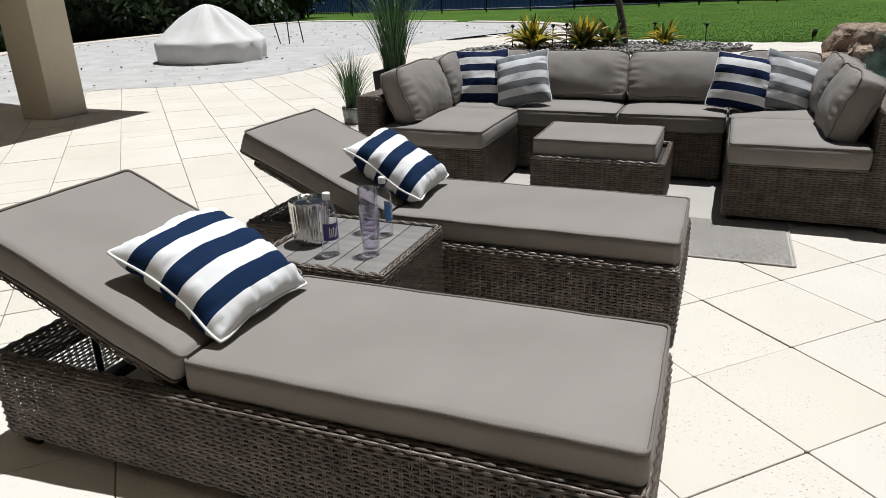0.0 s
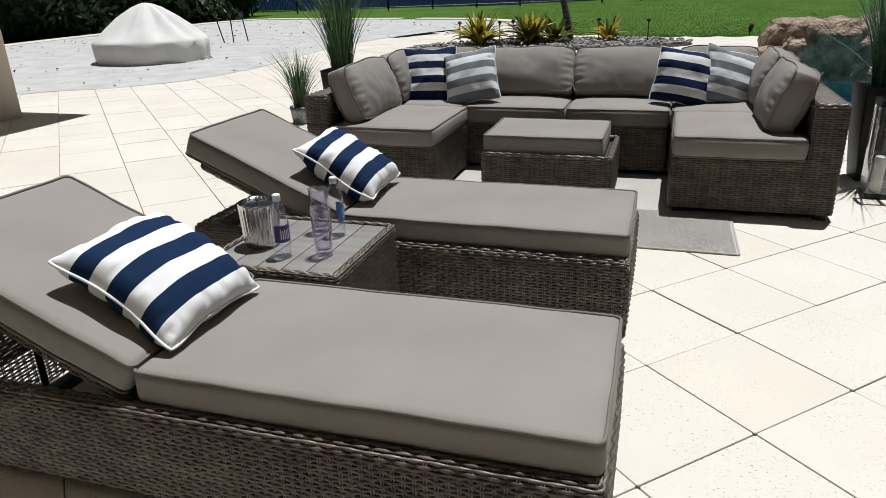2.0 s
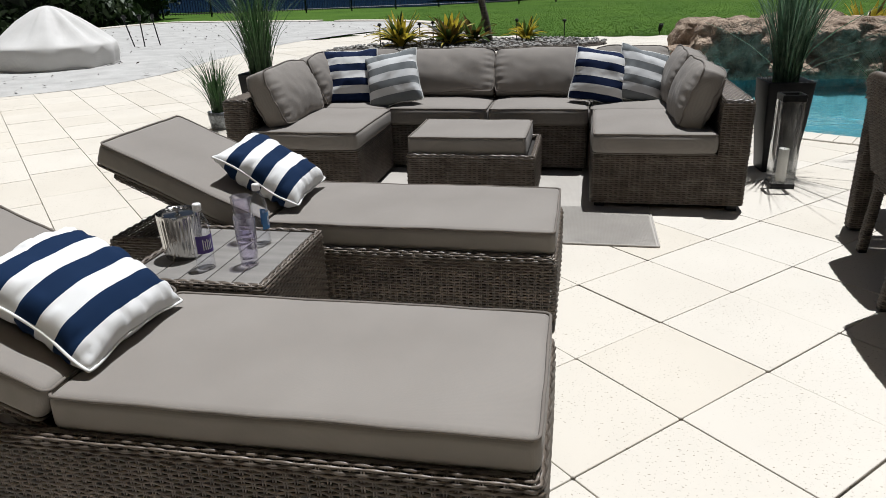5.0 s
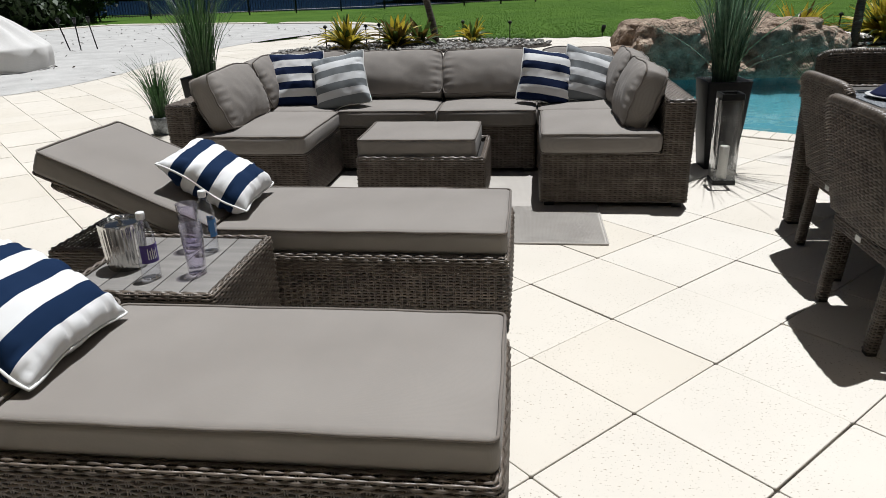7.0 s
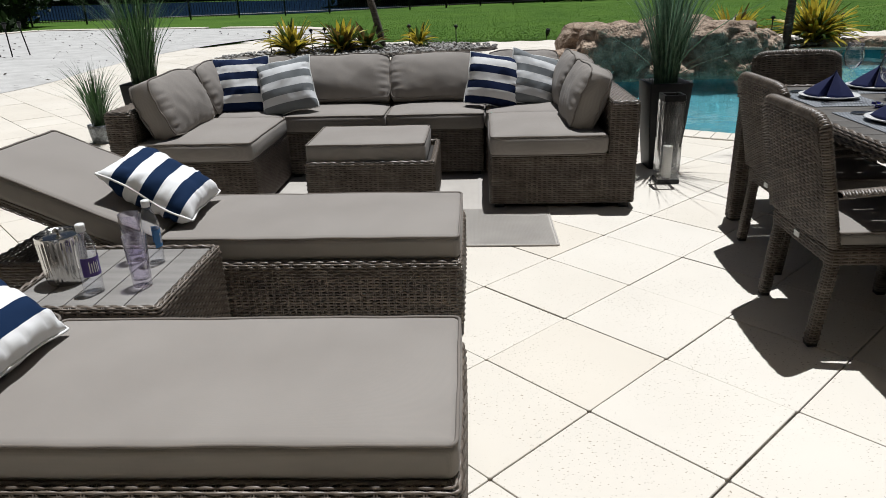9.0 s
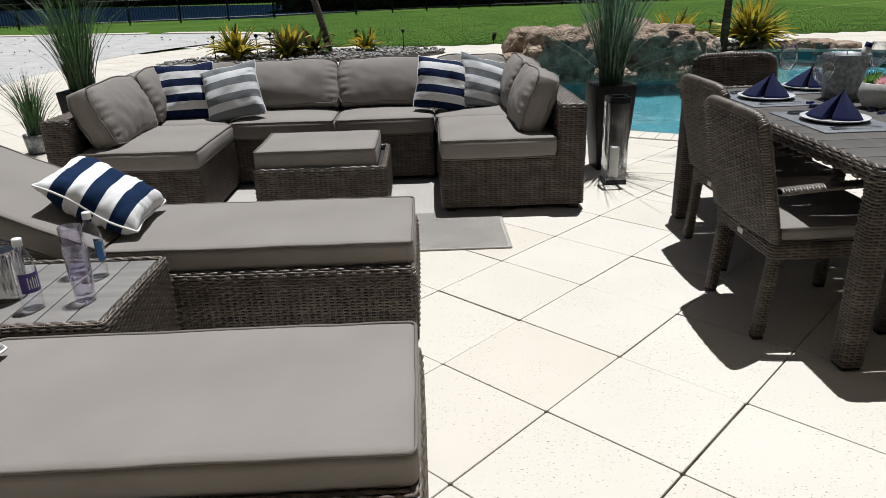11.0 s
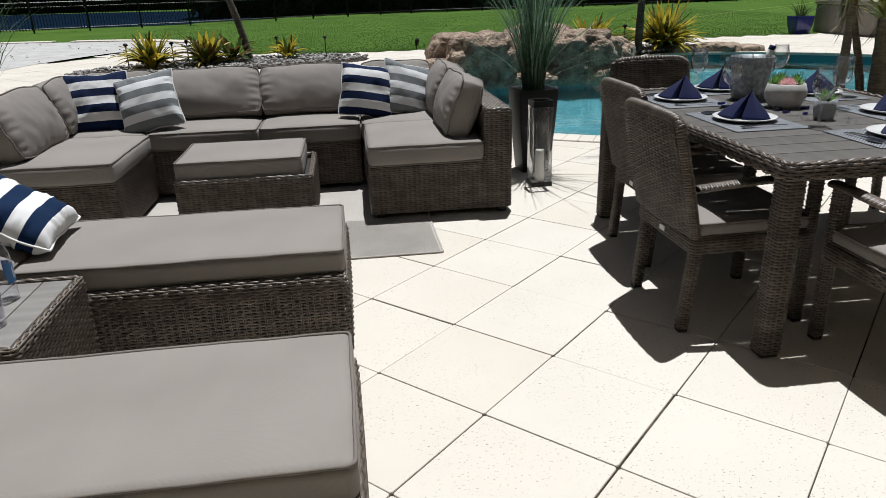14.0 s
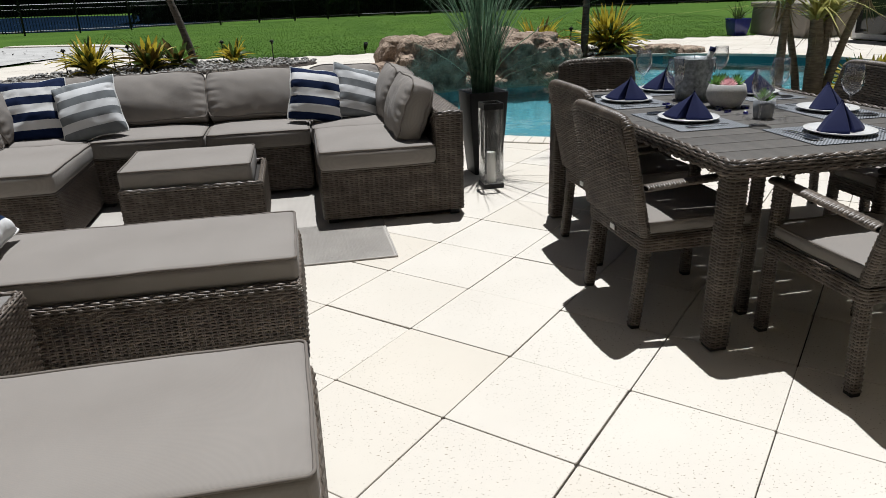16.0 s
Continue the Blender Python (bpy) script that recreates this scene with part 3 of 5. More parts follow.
part("rails", rail, BLACK_METAL, fence, kind="stuff", smooth=False)
part("lake", fill_plan([smooth_loop([(-60, 40), (-14, 37), (-7, 39.5), (-3, 45), (-6, 62), (-30, 75), (-70, 70)])], -0.02, "lake"), LAKE, label="blue lake behind the fence", kind="structure")


def leaf_mass(name, label, path, height, depth, count, size, seed, core=True, base=0.0):
    """A dense dark belt of leaves along a line, over a lumpy core with inner shade put into its near-black colour."""
    rnd = np.random.default_rng(seed)
    r = Run(path, False)
    u = rnd.random(count) * r.length
    x, y, nx, ny = r.at(u)
    top = height * (0.72 + 0.28 * np.array([noise.noise(Vector((a * 0.25, b * 0.25, seed))) + 0.5 for a, b in zip(x, y)]))
    z = base + top * rnd.random(count) ** 0.8
    o = (rnd.random(count) - 0.25) * depth * 0.5 + depth * 0.25 * np.sin(z * 2.2 + x + y)
    c = np.stack([x + nx * o, y + ny * o, z], 1)
    a = rnd.normal(size=(count, 3))
    a /= np.linalg.norm(a, axis=1, keepdims=True)
    b = np.cross(a, rnd.normal(size=(count, 3)))
    b /= np.linalg.norm(b, axis=1, keepdims=True)
    s = size * (0.5 + rnd.random((count, 1)))
    quad = np.stack([c - a * s, c + b * s * 0.4, c + a * s, c - b * s * 0.4], 1)
    ob = tagged(new(name), label, "trees", kind="stuff")
    part("leaves", Geo().add(quad.reshape(-1, 3), np.arange(count * 4).reshape(-1, 4)), HEDGE, ob, smooth=False, kind="stuff")
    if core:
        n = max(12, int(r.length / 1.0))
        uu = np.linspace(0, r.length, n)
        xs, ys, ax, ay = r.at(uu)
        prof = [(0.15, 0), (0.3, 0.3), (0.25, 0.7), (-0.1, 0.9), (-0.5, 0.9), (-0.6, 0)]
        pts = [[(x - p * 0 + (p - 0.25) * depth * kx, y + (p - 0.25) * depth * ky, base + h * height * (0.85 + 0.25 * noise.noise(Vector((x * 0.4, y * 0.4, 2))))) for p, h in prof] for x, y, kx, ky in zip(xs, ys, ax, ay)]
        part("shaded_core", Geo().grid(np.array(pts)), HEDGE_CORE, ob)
    return ob


leaf_mass("hedge", "dense dark green hedge behind the sand area", [(-15, 4.5), (-18.2, 9), (-18.6, 16), (-18.2, 24), (-19.5, 31)], 4.2, 2.2, 16000, 0.16, 3)
leaf_mass("treeline", "dark belt of trees beyond the fence", [(-9, 47), (3, 47.5), (26, 50.5), (60, 48)], 9.0, 4.0, 16000, 0.38, 5)
leaf_mass("far_trees", "dark trees on the far side of the lake", [(-110, 50), (-70, 78), (-20, 84), (20, 70)], 12.0, 6.0, 9000, 0.8, 7)
leaf_mass("side_trees", "dark trees beside the house", [(26, 30), (30, 12), (30, -20)], 8.0, 4.0, 7000, 0.4, 8)

# short grass on the lawn's near part
rnd = np.random.default_rng(11)
cnt = 90000
gx, gy = rnd.uniform(-8, 18, cnt), 16.7 + 24 * rnd.random(cnt) ** 2.6
ok = ~inside(gx, gy, BEACH)
gx, gy = gx[ok], gy[ok]
ang = rnd.uniform(0, np.pi, len(gx))
hh = rnd.uniform(0.012, 0.032, len(gx))
wv = np.stack([np.cos(ang), np.sin(ang), 0 * ang], 1) * 0.012
b0 = np.stack([gx, gy, np.full(len(gx), -0.046)], 1)
tip = b0 + np.stack([rnd.normal(0, 0.015, len(gx)), rnd.normal(0, 0.015, len(gx)), hh], 1)
part("lawn_grass", Geo().add(np.stack([b0 - wv, b0 + wv, tip], 1).reshape(-1, 3), np.arange(len(gx) * 3).reshape(-1, 3)), LAWN_BLADE, label="short green lawn grass", kind="stuff", smooth=False)


# ---- furniture ----
def arc(cx, cz, r, a0, a1, n=6):
    return [(cx + r * math.cos(radians(a0 + (a1 - a0) * k / n)), cz + r * math.sin(radians(a0 + (a1 - a0) * k / n))) for k in range(n + 1)]


def wicker_wall(parent, name, loop, profile, closed=True, row=0.011, half=0.026, amp=0.0024, per=4, label="", stakes=1, cover=0.36, core=True):
    """A woven shell along a line in plan; its near-black core, where present, stands in for gap shade."""
    f, lu, lv = swept(Run(loop, closed), profile)
    if not core:
        return part(name, woven(Geo(), f, lu, lv, row, half, amp, per, stakes=stakes, cover=cover), WICKER, parent, label)
    ob = part(name, backing(Geo(), f, lu, lv), SHADE_AND_DECK, parent, label)
    part("weave", woven(Geo(), f, lu, lv, row, half, amp, per, stakes=stakes, cover=cover), WICKER, ob, kind="stuff")
    return ob


def wrapped_post(parent, name, x, y, z0, z1, w, r=0.012, lean=(0, 0), row=0.011, half=None, foot=True):
    """A square post wound with flat strands; lean shifts its top."""
    run = Run(plan_loop(-w / 2, w / 2, -w / 2, w / 2, min(r, w * 0.3), 4))
    base, lu, lv = swept(run, [(0, z0), (0, z1)])

    def f(u, v):
        p, n = base(u, v)
        k = (p[..., 2] - z0) / (z1 - z0)
        return p + np.stack([x + lean[0] * k, y + lean[1] * k, 0 * k], -1), n
    ob = part(name, backing(Geo(), f, lu, lv, 0.0045, 20, 3), SHADE_AND_DECK, parent)
    part("weave", woven(Geo(), f, lu, lv, row, half or w / 2.0, 0.002, 4), WICKER, ob, kind="stuff")
    if foot:
        part("foot_cap", box(x - w * 0.42, x + w * 0.42, y - w * 0.42, y + w * 0.42, max(0.0, z0 - 0.02), z0 + 0.012), SHADE_AND_DECK, ob, weld=True)
    return ob


def rim_cord(w, d, z, r, n=5, rad=0.0042):
    lp = plan_loop(-w / 2, w / 2, -d / 2, d / 2, r, n)
    out = []
    for a, b in zip(lp, np.roll(lp, -1, 0)):
        m = max(1, int(np.linalg.norm(b - a) / 0.05))
        out += [(*(a + (b - a) * k / m), z) for k in range(m)]
    return np.array(out)


def box_cushion(parent, name, w, d, h, at, puff=0.012, seed=1, r=0.028, crease=0.0035, label=""):
    """A boxed cushion with corded seams round its top and bottom edge."""
    ob = part(name, rbox(w, d, h, r, 3, puff, crease, seed, 12), TAUPE, parent, label, at, weld=True)
    e = 0.293 * r - 0.0035
    for s in (1, -1):
        c = rim_cord(w - 2 * e, d - 2 * e, s * (h / 2 - e), max(0.012, r * 0.75))
        for q in c:
            v = Vector(q * 6) + Vector((seed * 7.1, seed * 3.3, 0))
            q += np.array(noise.noise_vector(v)) * crease + np.array(noise.noise_vector(v * 3)) * crease * 0.35
        part("piping", tube(c, 0.0048, 6, True), PIPING, ob)
    return ob


def back_cushion(parent, name, w, d, h, at, seed=1):
    """A stuffed back cushion: rounded corners, a swollen face, a boxed edge between two corded seams, puckers at the seams."""
    n = 34
    g = Geo()
    t = np.linspace(-1, 1, n)
    U, V = np.meshgrid(t, t, indexing="ij")

    def outline(U, V):
        k = 1 - 0.05 * (np.abs(U * V)) ** 4.0
        return U * w / 2 * k * (1 + 0.018 * (1 - V ** 2)), V * d / 2 * k * (1 - 0.05 * np.abs(U) ** 3 * (V > 0)) + 0.004 * np.sin(U * 5 + seed)

    def edge_wave(U, V):
        s_ = np.arctan2(V, U)
        return (0.006 * np.sin(s_ * 3 + seed * 1.3) + 0.003 * np.sin(s_ * 11 + seed)) * np.maximum(np.abs(U), np.abs(V)) ** 8
    e = h * 0.37
    rims = []
    for sg in (1, -1):
        X, Y = outline(U, V)
        H = np.clip(1 - np.abs(U) ** 4, 0, 1) ** 0.6 * np.clip(1 - V ** 2, 0, 1) ** 0.75
        rim = np.maximum(np.abs(U), np.abs(V))
        Z = np.zeros_like(H)
        for i in np.ndindex(H.shape):
            along = V[i] if abs(U[i]) > abs(V[i]) else U[i]
            pucker = math.sin(along * 21 + seed * 2 + 3 * noise.noise(Vector((along * 3, seed, sg)))) * 0.0028 * math.exp(-((rim[i] - 0.88) / 0.10) ** 2)
            Z[i] = e + (h * 0.32) * H[i] + pucker + H[i] * (0.012 * noise.noise(Vector((X[i] * 4.5, Y[i] * 4.5, seed * 3.1))) + 0.006 * noise.noise(Vector((X[i] * 13 + Y[i] * 5, Y[i] * 11, seed))))
        P = np.stack([X, Y, sg * Z + edge_wave(U, V)], -1)
        g.grid(P)
        rims.append(np.array([P[i, 0] for i in range(n)] + [P[-1, j] for j in range(1, n)] + [P[i, -1] for i in range(n - 2, -1, -1)] + [P[0, j] for j in range(n - 2, 0, -1)]))
    mid = (rims[0] + rims[1]) / 2 * [1.022, 1.03, 1]
    g.grid(np.stack([rims[0], mid, rims[1]], 1), True)
    ob = part(name, g, TAUPE, parent, at=at, weld=True)
    for r in rims:
        part("piping", tube(r * [1.006, 1.008, 1], 0.0048, 6, True), PIPING, ob)
    return ob


def pillow(name, label, at, material, cord, size=0.45, fat=0.085, seed=0, group="throw pillows"):
    """A plump square pillow: pinched corners, soft dents, a corded seam."""
    n = 40
    s = np.linspace(-1, 1, n)
    U, V = np.meshgrid(s, s, indexing="ij")
    ear = 1 - 0.02 * np.abs(U * V) ** 8
    X = U * size / 2 * ear * (1 - 0.065 * (1 - V ** 2) * np.abs(U) ** 2 + 0.012 * np.sin(V * 7 + seed))
    Y = V * size / 2 * ear * (1 - 0.065 * (1 - U ** 2) * np.abs(V) ** 2 + 0.012 * np.sin(U * 7 + seed * 2))
    H = fat * (np.clip(1 - np.abs(U) ** 2.6, 0, 1) * np.clip(1 - np.abs(V) ** 2.6, 0, 1)) ** 0.50
    far_ = np.maximum(np.abs(U), np.abs(V))
    wave = 0.010 * np.sin(np.arctan2(V, U) * 4 + seed * 1.7) * far_ ** 6
    g = Geo()
    for sg in (1, -1):
        Z = np.zeros_like(H)
        for i in np.ndindex(H.shape):
            along = V[i] if abs(U[i]) > abs(V[i]) else U[i]
            fold = abs(math.sin(along * 8.5 + seed * 1.9 + 4 * noise.noise(Vector((along * 2.5, seed * 3.0, sg))))) ** 0.6 - 0.6
            w = noise.noise(Vector((X[i] * 9, Y[i] * 9, seed * 5.3 + sg))) * 0.013 + noise.noise(Vector((X[i] * 26 + Y[i] * 8, Y[i] * 24, seed * 2.1 + sg))) * (0.005 if size > 0.42 else 0.002)
            w += fold * (0.020 if fat > 0.09 else 0.010) * math.exp(-((far_[i] - 0.86) / 0.10) ** 2)
            Z[i] = sg * (H[i] + w * min(1.0, H[i] / 0.03)) + wave[i]
        g.grid(np.stack([X, Y, Z], -1))
    ob = part(name, g, material, None, label, at, weld=True)
    tagged(ob, category="pillow", group=group)
    Q = np.stack([X * 1.004, Y * 1.004, wave], -1)
    rim = np.vstack([Q[:, 0], Q[-1, 1:], Q[-2::-1, -1], Q[0, -2:0:-1]])
    part("piping", tube(rim, 0.0045, 6, True), cord, ob)
    return ob


def frame_from(o, ux, uy):
    """A pose whose x runs along ux and whose y lies towards uy."""
    x = Vector(ux).normalized()
    z = x.cross(Vector(uy)).normalized()
    y = z.cross(x)
    return Matrix(((x.x, y.x, z.x, o[0]), (x.y, y.y, z.y, o[1]), (x.z, y.z, z.z, o[2]), (0, 0, 0, 1)))


# --- chaise loungers ---
LW, LL, LH, HINGE, TILT = 0.68, 1.925, 0.318, 0.725, 24.5


def lounger(at, label):
    """Its own x runs from the head end (0) to the foot end; y from the near side."""
    t = thing("chaise_lounger", label, "sun lounger", at, "pair of chaise loungers")
    r = 0.027
    prof = [(0, 0.045), (0, LH - r)] + arc(-r, LH - r, r, 0, 180) + [(-2 * r, LH - 0.09)]
    wicker_wall(t, "frame", plan_loop(0, LL, 0, LW, 0.03), prof, row=0.0122, half=0.0265, amp=0.0022, per=4, stakes=2, cover=0.36, core=False)
    # deck
    part("deck", box(HINGE + 0.02, LL - 0.05, 0.05, LW - 0.05, LH - 0.06, LH - 0.03), SHADE_AND_DECK, t, weld=True)
    for x in (0.07, LL - 0.07):
        for y in (0.06, LW - 0.06):
            part("foot", box(x - 0.035, x + 0.035, y - 0.035, y + 0.035, 0.0, 0.05, 0.006), BLACK_METAL, t, weld=True)
    part("cross_bar", box(0.30, 0.34, 0.04, LW - 0.04, 0.20, 0.235), BLACK_METAL, t, weld=True)
    # raised back: panel, strut and cushion
    c, s = math.cos(radians(TILT)), math.sin(radians(TILT))
    back = frame_from((HINGE, LW / 2, 0.290), (-c, 0, s), (0, -1, 0))
    bl = 0.73
    run = Run(plan_loop(0.0, bl, -LW / 2 + 0.05, LW / 2 - 0.05, 0.03))
    f, lu, lv = swept(run, [(0, -0.022), (0, 0.012)])
    pn = part("backrest_panel", box(0.005, bl - 0.005, -LW / 2 + 0.055, LW / 2 - 0.055, -0.018, 0.008), SHADE_AND_DECK, t, at=back, weld=True)
    part("weave", woven(Geo(), f, lu, lv, 0.0095, 0.026, 0.0022, 4), WICKER, pn, kind="stuff")
    for y in (-0.2, 0.2):
        top = back @ Vector((bl * 0.62, y, -0.02))
        part("strut", tube([tuple(top), (0.30, LW / 2 - y, 0.24)], 0.011, 6), BLACK_METAL, t)
    h = 0.105
    sl = LL - HINGE - 0.005
    box_cushion(t, "seat_cushion", sl, LW - 0.07, h, pose(HINGE + sl / 2 - 0.005, LW / 2, 0.304 + h / 2), 0.006, 2, crease=0.003)
    box_cushion(t, "back_cushion", 0.765, LW - 0.07, h, back @ pose(0.765 / 2 + 0.045, 0, 0.014 + h / 2), 0.006, 5, crease=0.004)
    return t


l1 = lounger(pose(-1.97, 1.165, 0, 0, 0, 0.6), "grey-brown wicker chaise lounger with taupe cushion and raised back")
l2 = copy_thing(l1, pose(-1.995, 2.455, 0, 0, 0, 0.0))

# --- side table between them ---
SIDE = 0.412
st = thing("side_table", "low wicker side table with grey slatted top", "side table", pose(-1.535, 1.875, 0))
prof = [(-0.03, 0.02), (0, 0.035), (0, SIDE - 0.016)] + arc(-0.016, SIDE - 0.016, 0.016, 0, 170) + [(-0.034, SIDE - 0.02)]
wicker_wall(st, "frame", plan_loop(0, 0.55, 0, 0.555, 0.025), prof, row=0.0122, half=0.0265, amp=0.0022, per=4, stakes=2, cover=0.36)
for k in range(5):
    w = 0.487 / 5
    part("slat", box(0.0315 + k * w + 0.002, 0.0315 + (k + 1) * w - 0.002, 0.033, 0.522, SIDE - 0.028, SIDE - 0.006, 0.003), SLAT, st, weld=True)
part("tray", box(0.035, 0.515, 0.036, 0.519, SIDE - 0.06, SIDE - 0.032), SHADE_AND_DECK, st, weld=True)

# --- sectional sofa, unit by unit ---
SZ, AZ = 0.335, 0.645


def sofa_unit(x0, x1, y0, y1, left=0.0, right=0.0, rear=0.0, seed=1, label="", cushions=()):
    """A square seat unit; left, right and rear give the thickness of its raised sides."""
    t = thing("sofa_unit", label, "sofa", pose(x0, y0, 0), "units of the sectional sofa")
    w, d = x1 - x0, y1 - y0
    e = 0.003
    wicker_wall(t, "base", plan_loop(e, w - e, e, d - e, 0.02), [(0, 0.035), (0, SZ - 0.012)] + arc(-0.012, SZ - 0.012, 0.012, 0, 90, 4), row=0.0128, half=0.0300, amp=0.0022, per=4, stakes=2, cover=0.385)
    part("seat_deck", box(0.012, w - 0.012, 0.012, d - 0.012, SZ - 0.03, SZ - 0.006), SHADE_AND_DECK, t, weld=True)
    r = 0.022
    for side, th in (("left", left), ("right", right), ("rear", rear)):
        if not th:
            continue
        a = {"left": (e, th, e, d - e), "right": (w - th, w - e, e, d - e), "rear": (e + (left if left else 0), w - e - (right if right else 0), d - th, d - e)}[side]
        arm = wicker_wall(t, "arm" if side != "rear" else "backrest", plan_loop(*a, 0.02), [(0.002, SZ - 0.02), (0.002, AZ - r)] + arc(0.002 - r, AZ - r, r, 0, 90), row=0.0128, half=0.0300, amp=0.0022, per=4, stakes=2, cover=0.385)
        # the flat top, woven lengthwise
        long_x = side == "rear"
        ax0, ax1, ay0, ay1 = a[0] + r, a[1] - r, a[2] + r, a[3] - r

        def f(u, v):
            p = np.stack([ax0 + u, ay0 + v, np.full_like(u, AZ)], -1) if long_x else np.stack([ax0 + v, ay0 + u, np.full_like(u, AZ)], -1)
            return p, np.broadcast_to(np.array([0, 0, 1.0]), p.shape)
        lu, lv = (ax1 - ax0, ay1 - ay0) if long_x else (ay1 - ay0, ax1 - ax0)
        part("top_weave", woven(Geo(), f, lu, lv, 0.0128, 0.0300, 0.0020, 4, stakes=2, cover=0.38), WICKER, arm, kind="stuff")
        part("top_core", box(a[0] + 0.012, a[1] - 0.012, a[2] + 0.012, a[3] - 0.012, AZ - 0.05, AZ - 0.010), SHADE_AND_DECK, arm, weld=True)
    for x in (0.06, w - 0.06):
        for y in (0.06, d - 0.06):
            part("foot", box(x - 0.03, x + 0.03, y - 0.03, y + 0.03, 0.0, 0.038, 0.004), BLACK_METAL, t, weld=True)
    ix0, ix1, iy1 = left + 0.004, w - right - 0.004, d - rear - 0.004
    box_cushion(t, "seat_cushion", ix1 - ix0, iy1 + 0.012, 0.12, pose((ix0 + ix1) / 2, (iy1 - 0.012) / 2, SZ + 0.060), 0.020, seed, 0.03)
    for n, (cw, ch, cth, m) in enumerate(cushions):
        back_cushion(t, "back_cushion", cw, ch, cth, m, seed + n + 3)
    return t


def leaning(x, y, z, face, tilt):
    """A back cushion's pose: its own y goes up the back, its z faces the sitter (degrees in plan)."""
    a = radians(face)
    n = Vector((math.cos(a), math.sin(a), 0))
    up = Vector((-n.x * math.sin(radians(tilt)), -n.y * math.sin(radians(tilt)), math.cos(radians(tilt))))
    side = up.cross(n).normalized()
    return frame_from((x, y, z), side, up)


SB = 0.455
CH, CT = 0.36, 0.17
zc = SB + CH / 2 - 0.005
UNIT = "grey-brown wicker sofa unit with taupe "
sofa_unit(0.062, 0.937, 4.06, 4.852, right=0.172, seed=3, label=UNIT + "cushions and woven arm", cushions=[(0.60, CH, CT, leaning(0.60, 0.40, zc, 180, 20))])
sofa_unit(0.049, 0.937, 4.855, 5.64, right=0.172, rear=0.17, seed=7, label=UNIT + "cushions beside the charcoal planter", cushions=[(0.60, CH, CT, leaning(0.62, 0.30, zc, 180, 18)), (0.52, CH, CT, leaning(0.29, 0.52, zc, -90, 33))])
sofa_unit(-0.655, 0.046, 4.855, 5.64, rear=0.17, seed=11, label=UNIT + "seat and back cushion", cushions=[(0.70, CH, CT, leaning(0.35, 0.52, zc, -90, 33))])
sofa_unit(-1.39, -0.658, 4.855, 5.64, rear=0.17, seed=15, label=UNIT + "seat and back cushion", cushions=[(0.72, CH, CT, leaning(0.366, 0.52, zc, -90, 33))])
sofa_unit(-2.23, -1.393, 4.855, 5.64, left=0.172, rear=0.17, seed=19, label=UNIT + "cushions beside the tall grass", cushions=[(0.60, CH, CT, leaning(0.262, 0.30, zc, 0, 18)), (0.55, CH, CT, leaning(0.55, 0.52, zc, -90, 33))])
sofa_unit(-2.23, -1.353, 4.02, 4.852, left=0.172, seed=23, label=UNIT + "cushions and wide arm", cushions=[(0.70, CH + 0.01, CT, leaning(0.27, 0.42, zc, 0, 20))])

# --- ottoman and rug ---
ot = thing("ottoman", "square wicker ottoman with taupe cushion on the rug", "ottoman", pose(-1.065, 4.075, 0.008))
r = 0.016
wicker_wall(ot, "base", plan_loop(0, 0.80, 0, 0.64, 0.022), [(0, 0.02), (0, 0.30 - r)] + arc(-r, 0.30 - r, r, 0, 170) + [(-0.034, 0.25)], row=0.0128, half=0.0300, amp=0.0022, per=4, stakes=2, cover=0.385)
part("deck", box(0.03, 0.77, 0.03, 0.61, 0.24, 0.262), SHADE_AND_DECK, ot, weld=True)
box_cushion(ot, "cushion", 0.735, 0.575, 0.14, pose(0.372, 0.325, 0.333), 0.008, 31)
for x in (0.06, 0.74):
    for y in (0.06, 0.58):
        part("foot", box(x - 0.03, x + 0.03, y - 0.03, y + 0.03, 0.0, 0.03), BLACK_METAL, ot, weld=True)

g = Geo()
nx, ny = 60, 50
X, Y = np.meshgrid(np.linspace(-1.95, 0.414, nx), np.linspace(3.437, 5.0, ny), indexing="ij")
Z = np.array([[0.0075 + 0.0012 * noise.noise(Vector((x * 3, y * 3, 1))) for x, y in zip(a, b)] for a, b in zip(X, Y)])
g.grid(np.stack([X, Y, Z], -1))
lo = [(x, y, 0.0005) for x, y in ((-1.95, 3.437), (0.414, 3.437), (0.414, 5.0), (-1.95, 5.0))]
hi = [(x, y, 0.0075) for x, y, _ in lo]
g.grid(np.stack([np.array(lo), np.array(hi)], 1), True)
rug = part("rug", g, RUG, label="pale beige flat-woven outdoor rug under the sofa")
tagged(rug, category="rug")
# raised herringbone ribs of the weave where the rug lies open
ribs = Geo()
for i, y in enumerate(np.arange(3.445, 4.06, 0.0125)):
    x = np.arange(-0.30, 0.41, 0.0125)
    z = np.full_like(x, 0.0104)
    zig = y + 0.0032 * ((np.arange(len(x)) % 2) * 2 - 1)
    ribs.grid(np.stack([np.stack([x, zig - 0.004, z - 0.0012], -1), np.stack([x, zig, z], -1), np.stack([x, zig + 0.004, z - 0.0012], -1)], 1))
part("ribs", ribs, RUG, rug, kind="stuff")
part("binding", tube(rim_cord(2.364, 1.563, 0, 0.01) + [-0.768, 4.2185, 0.006], 0.006, 6, True), RUG, rug)

# --- throw pillows ---
P_NAVY = "navy and white striped throw pillow with white piping"
P_GREY = "grey and white striped throw pillow leaning on the sofa back"


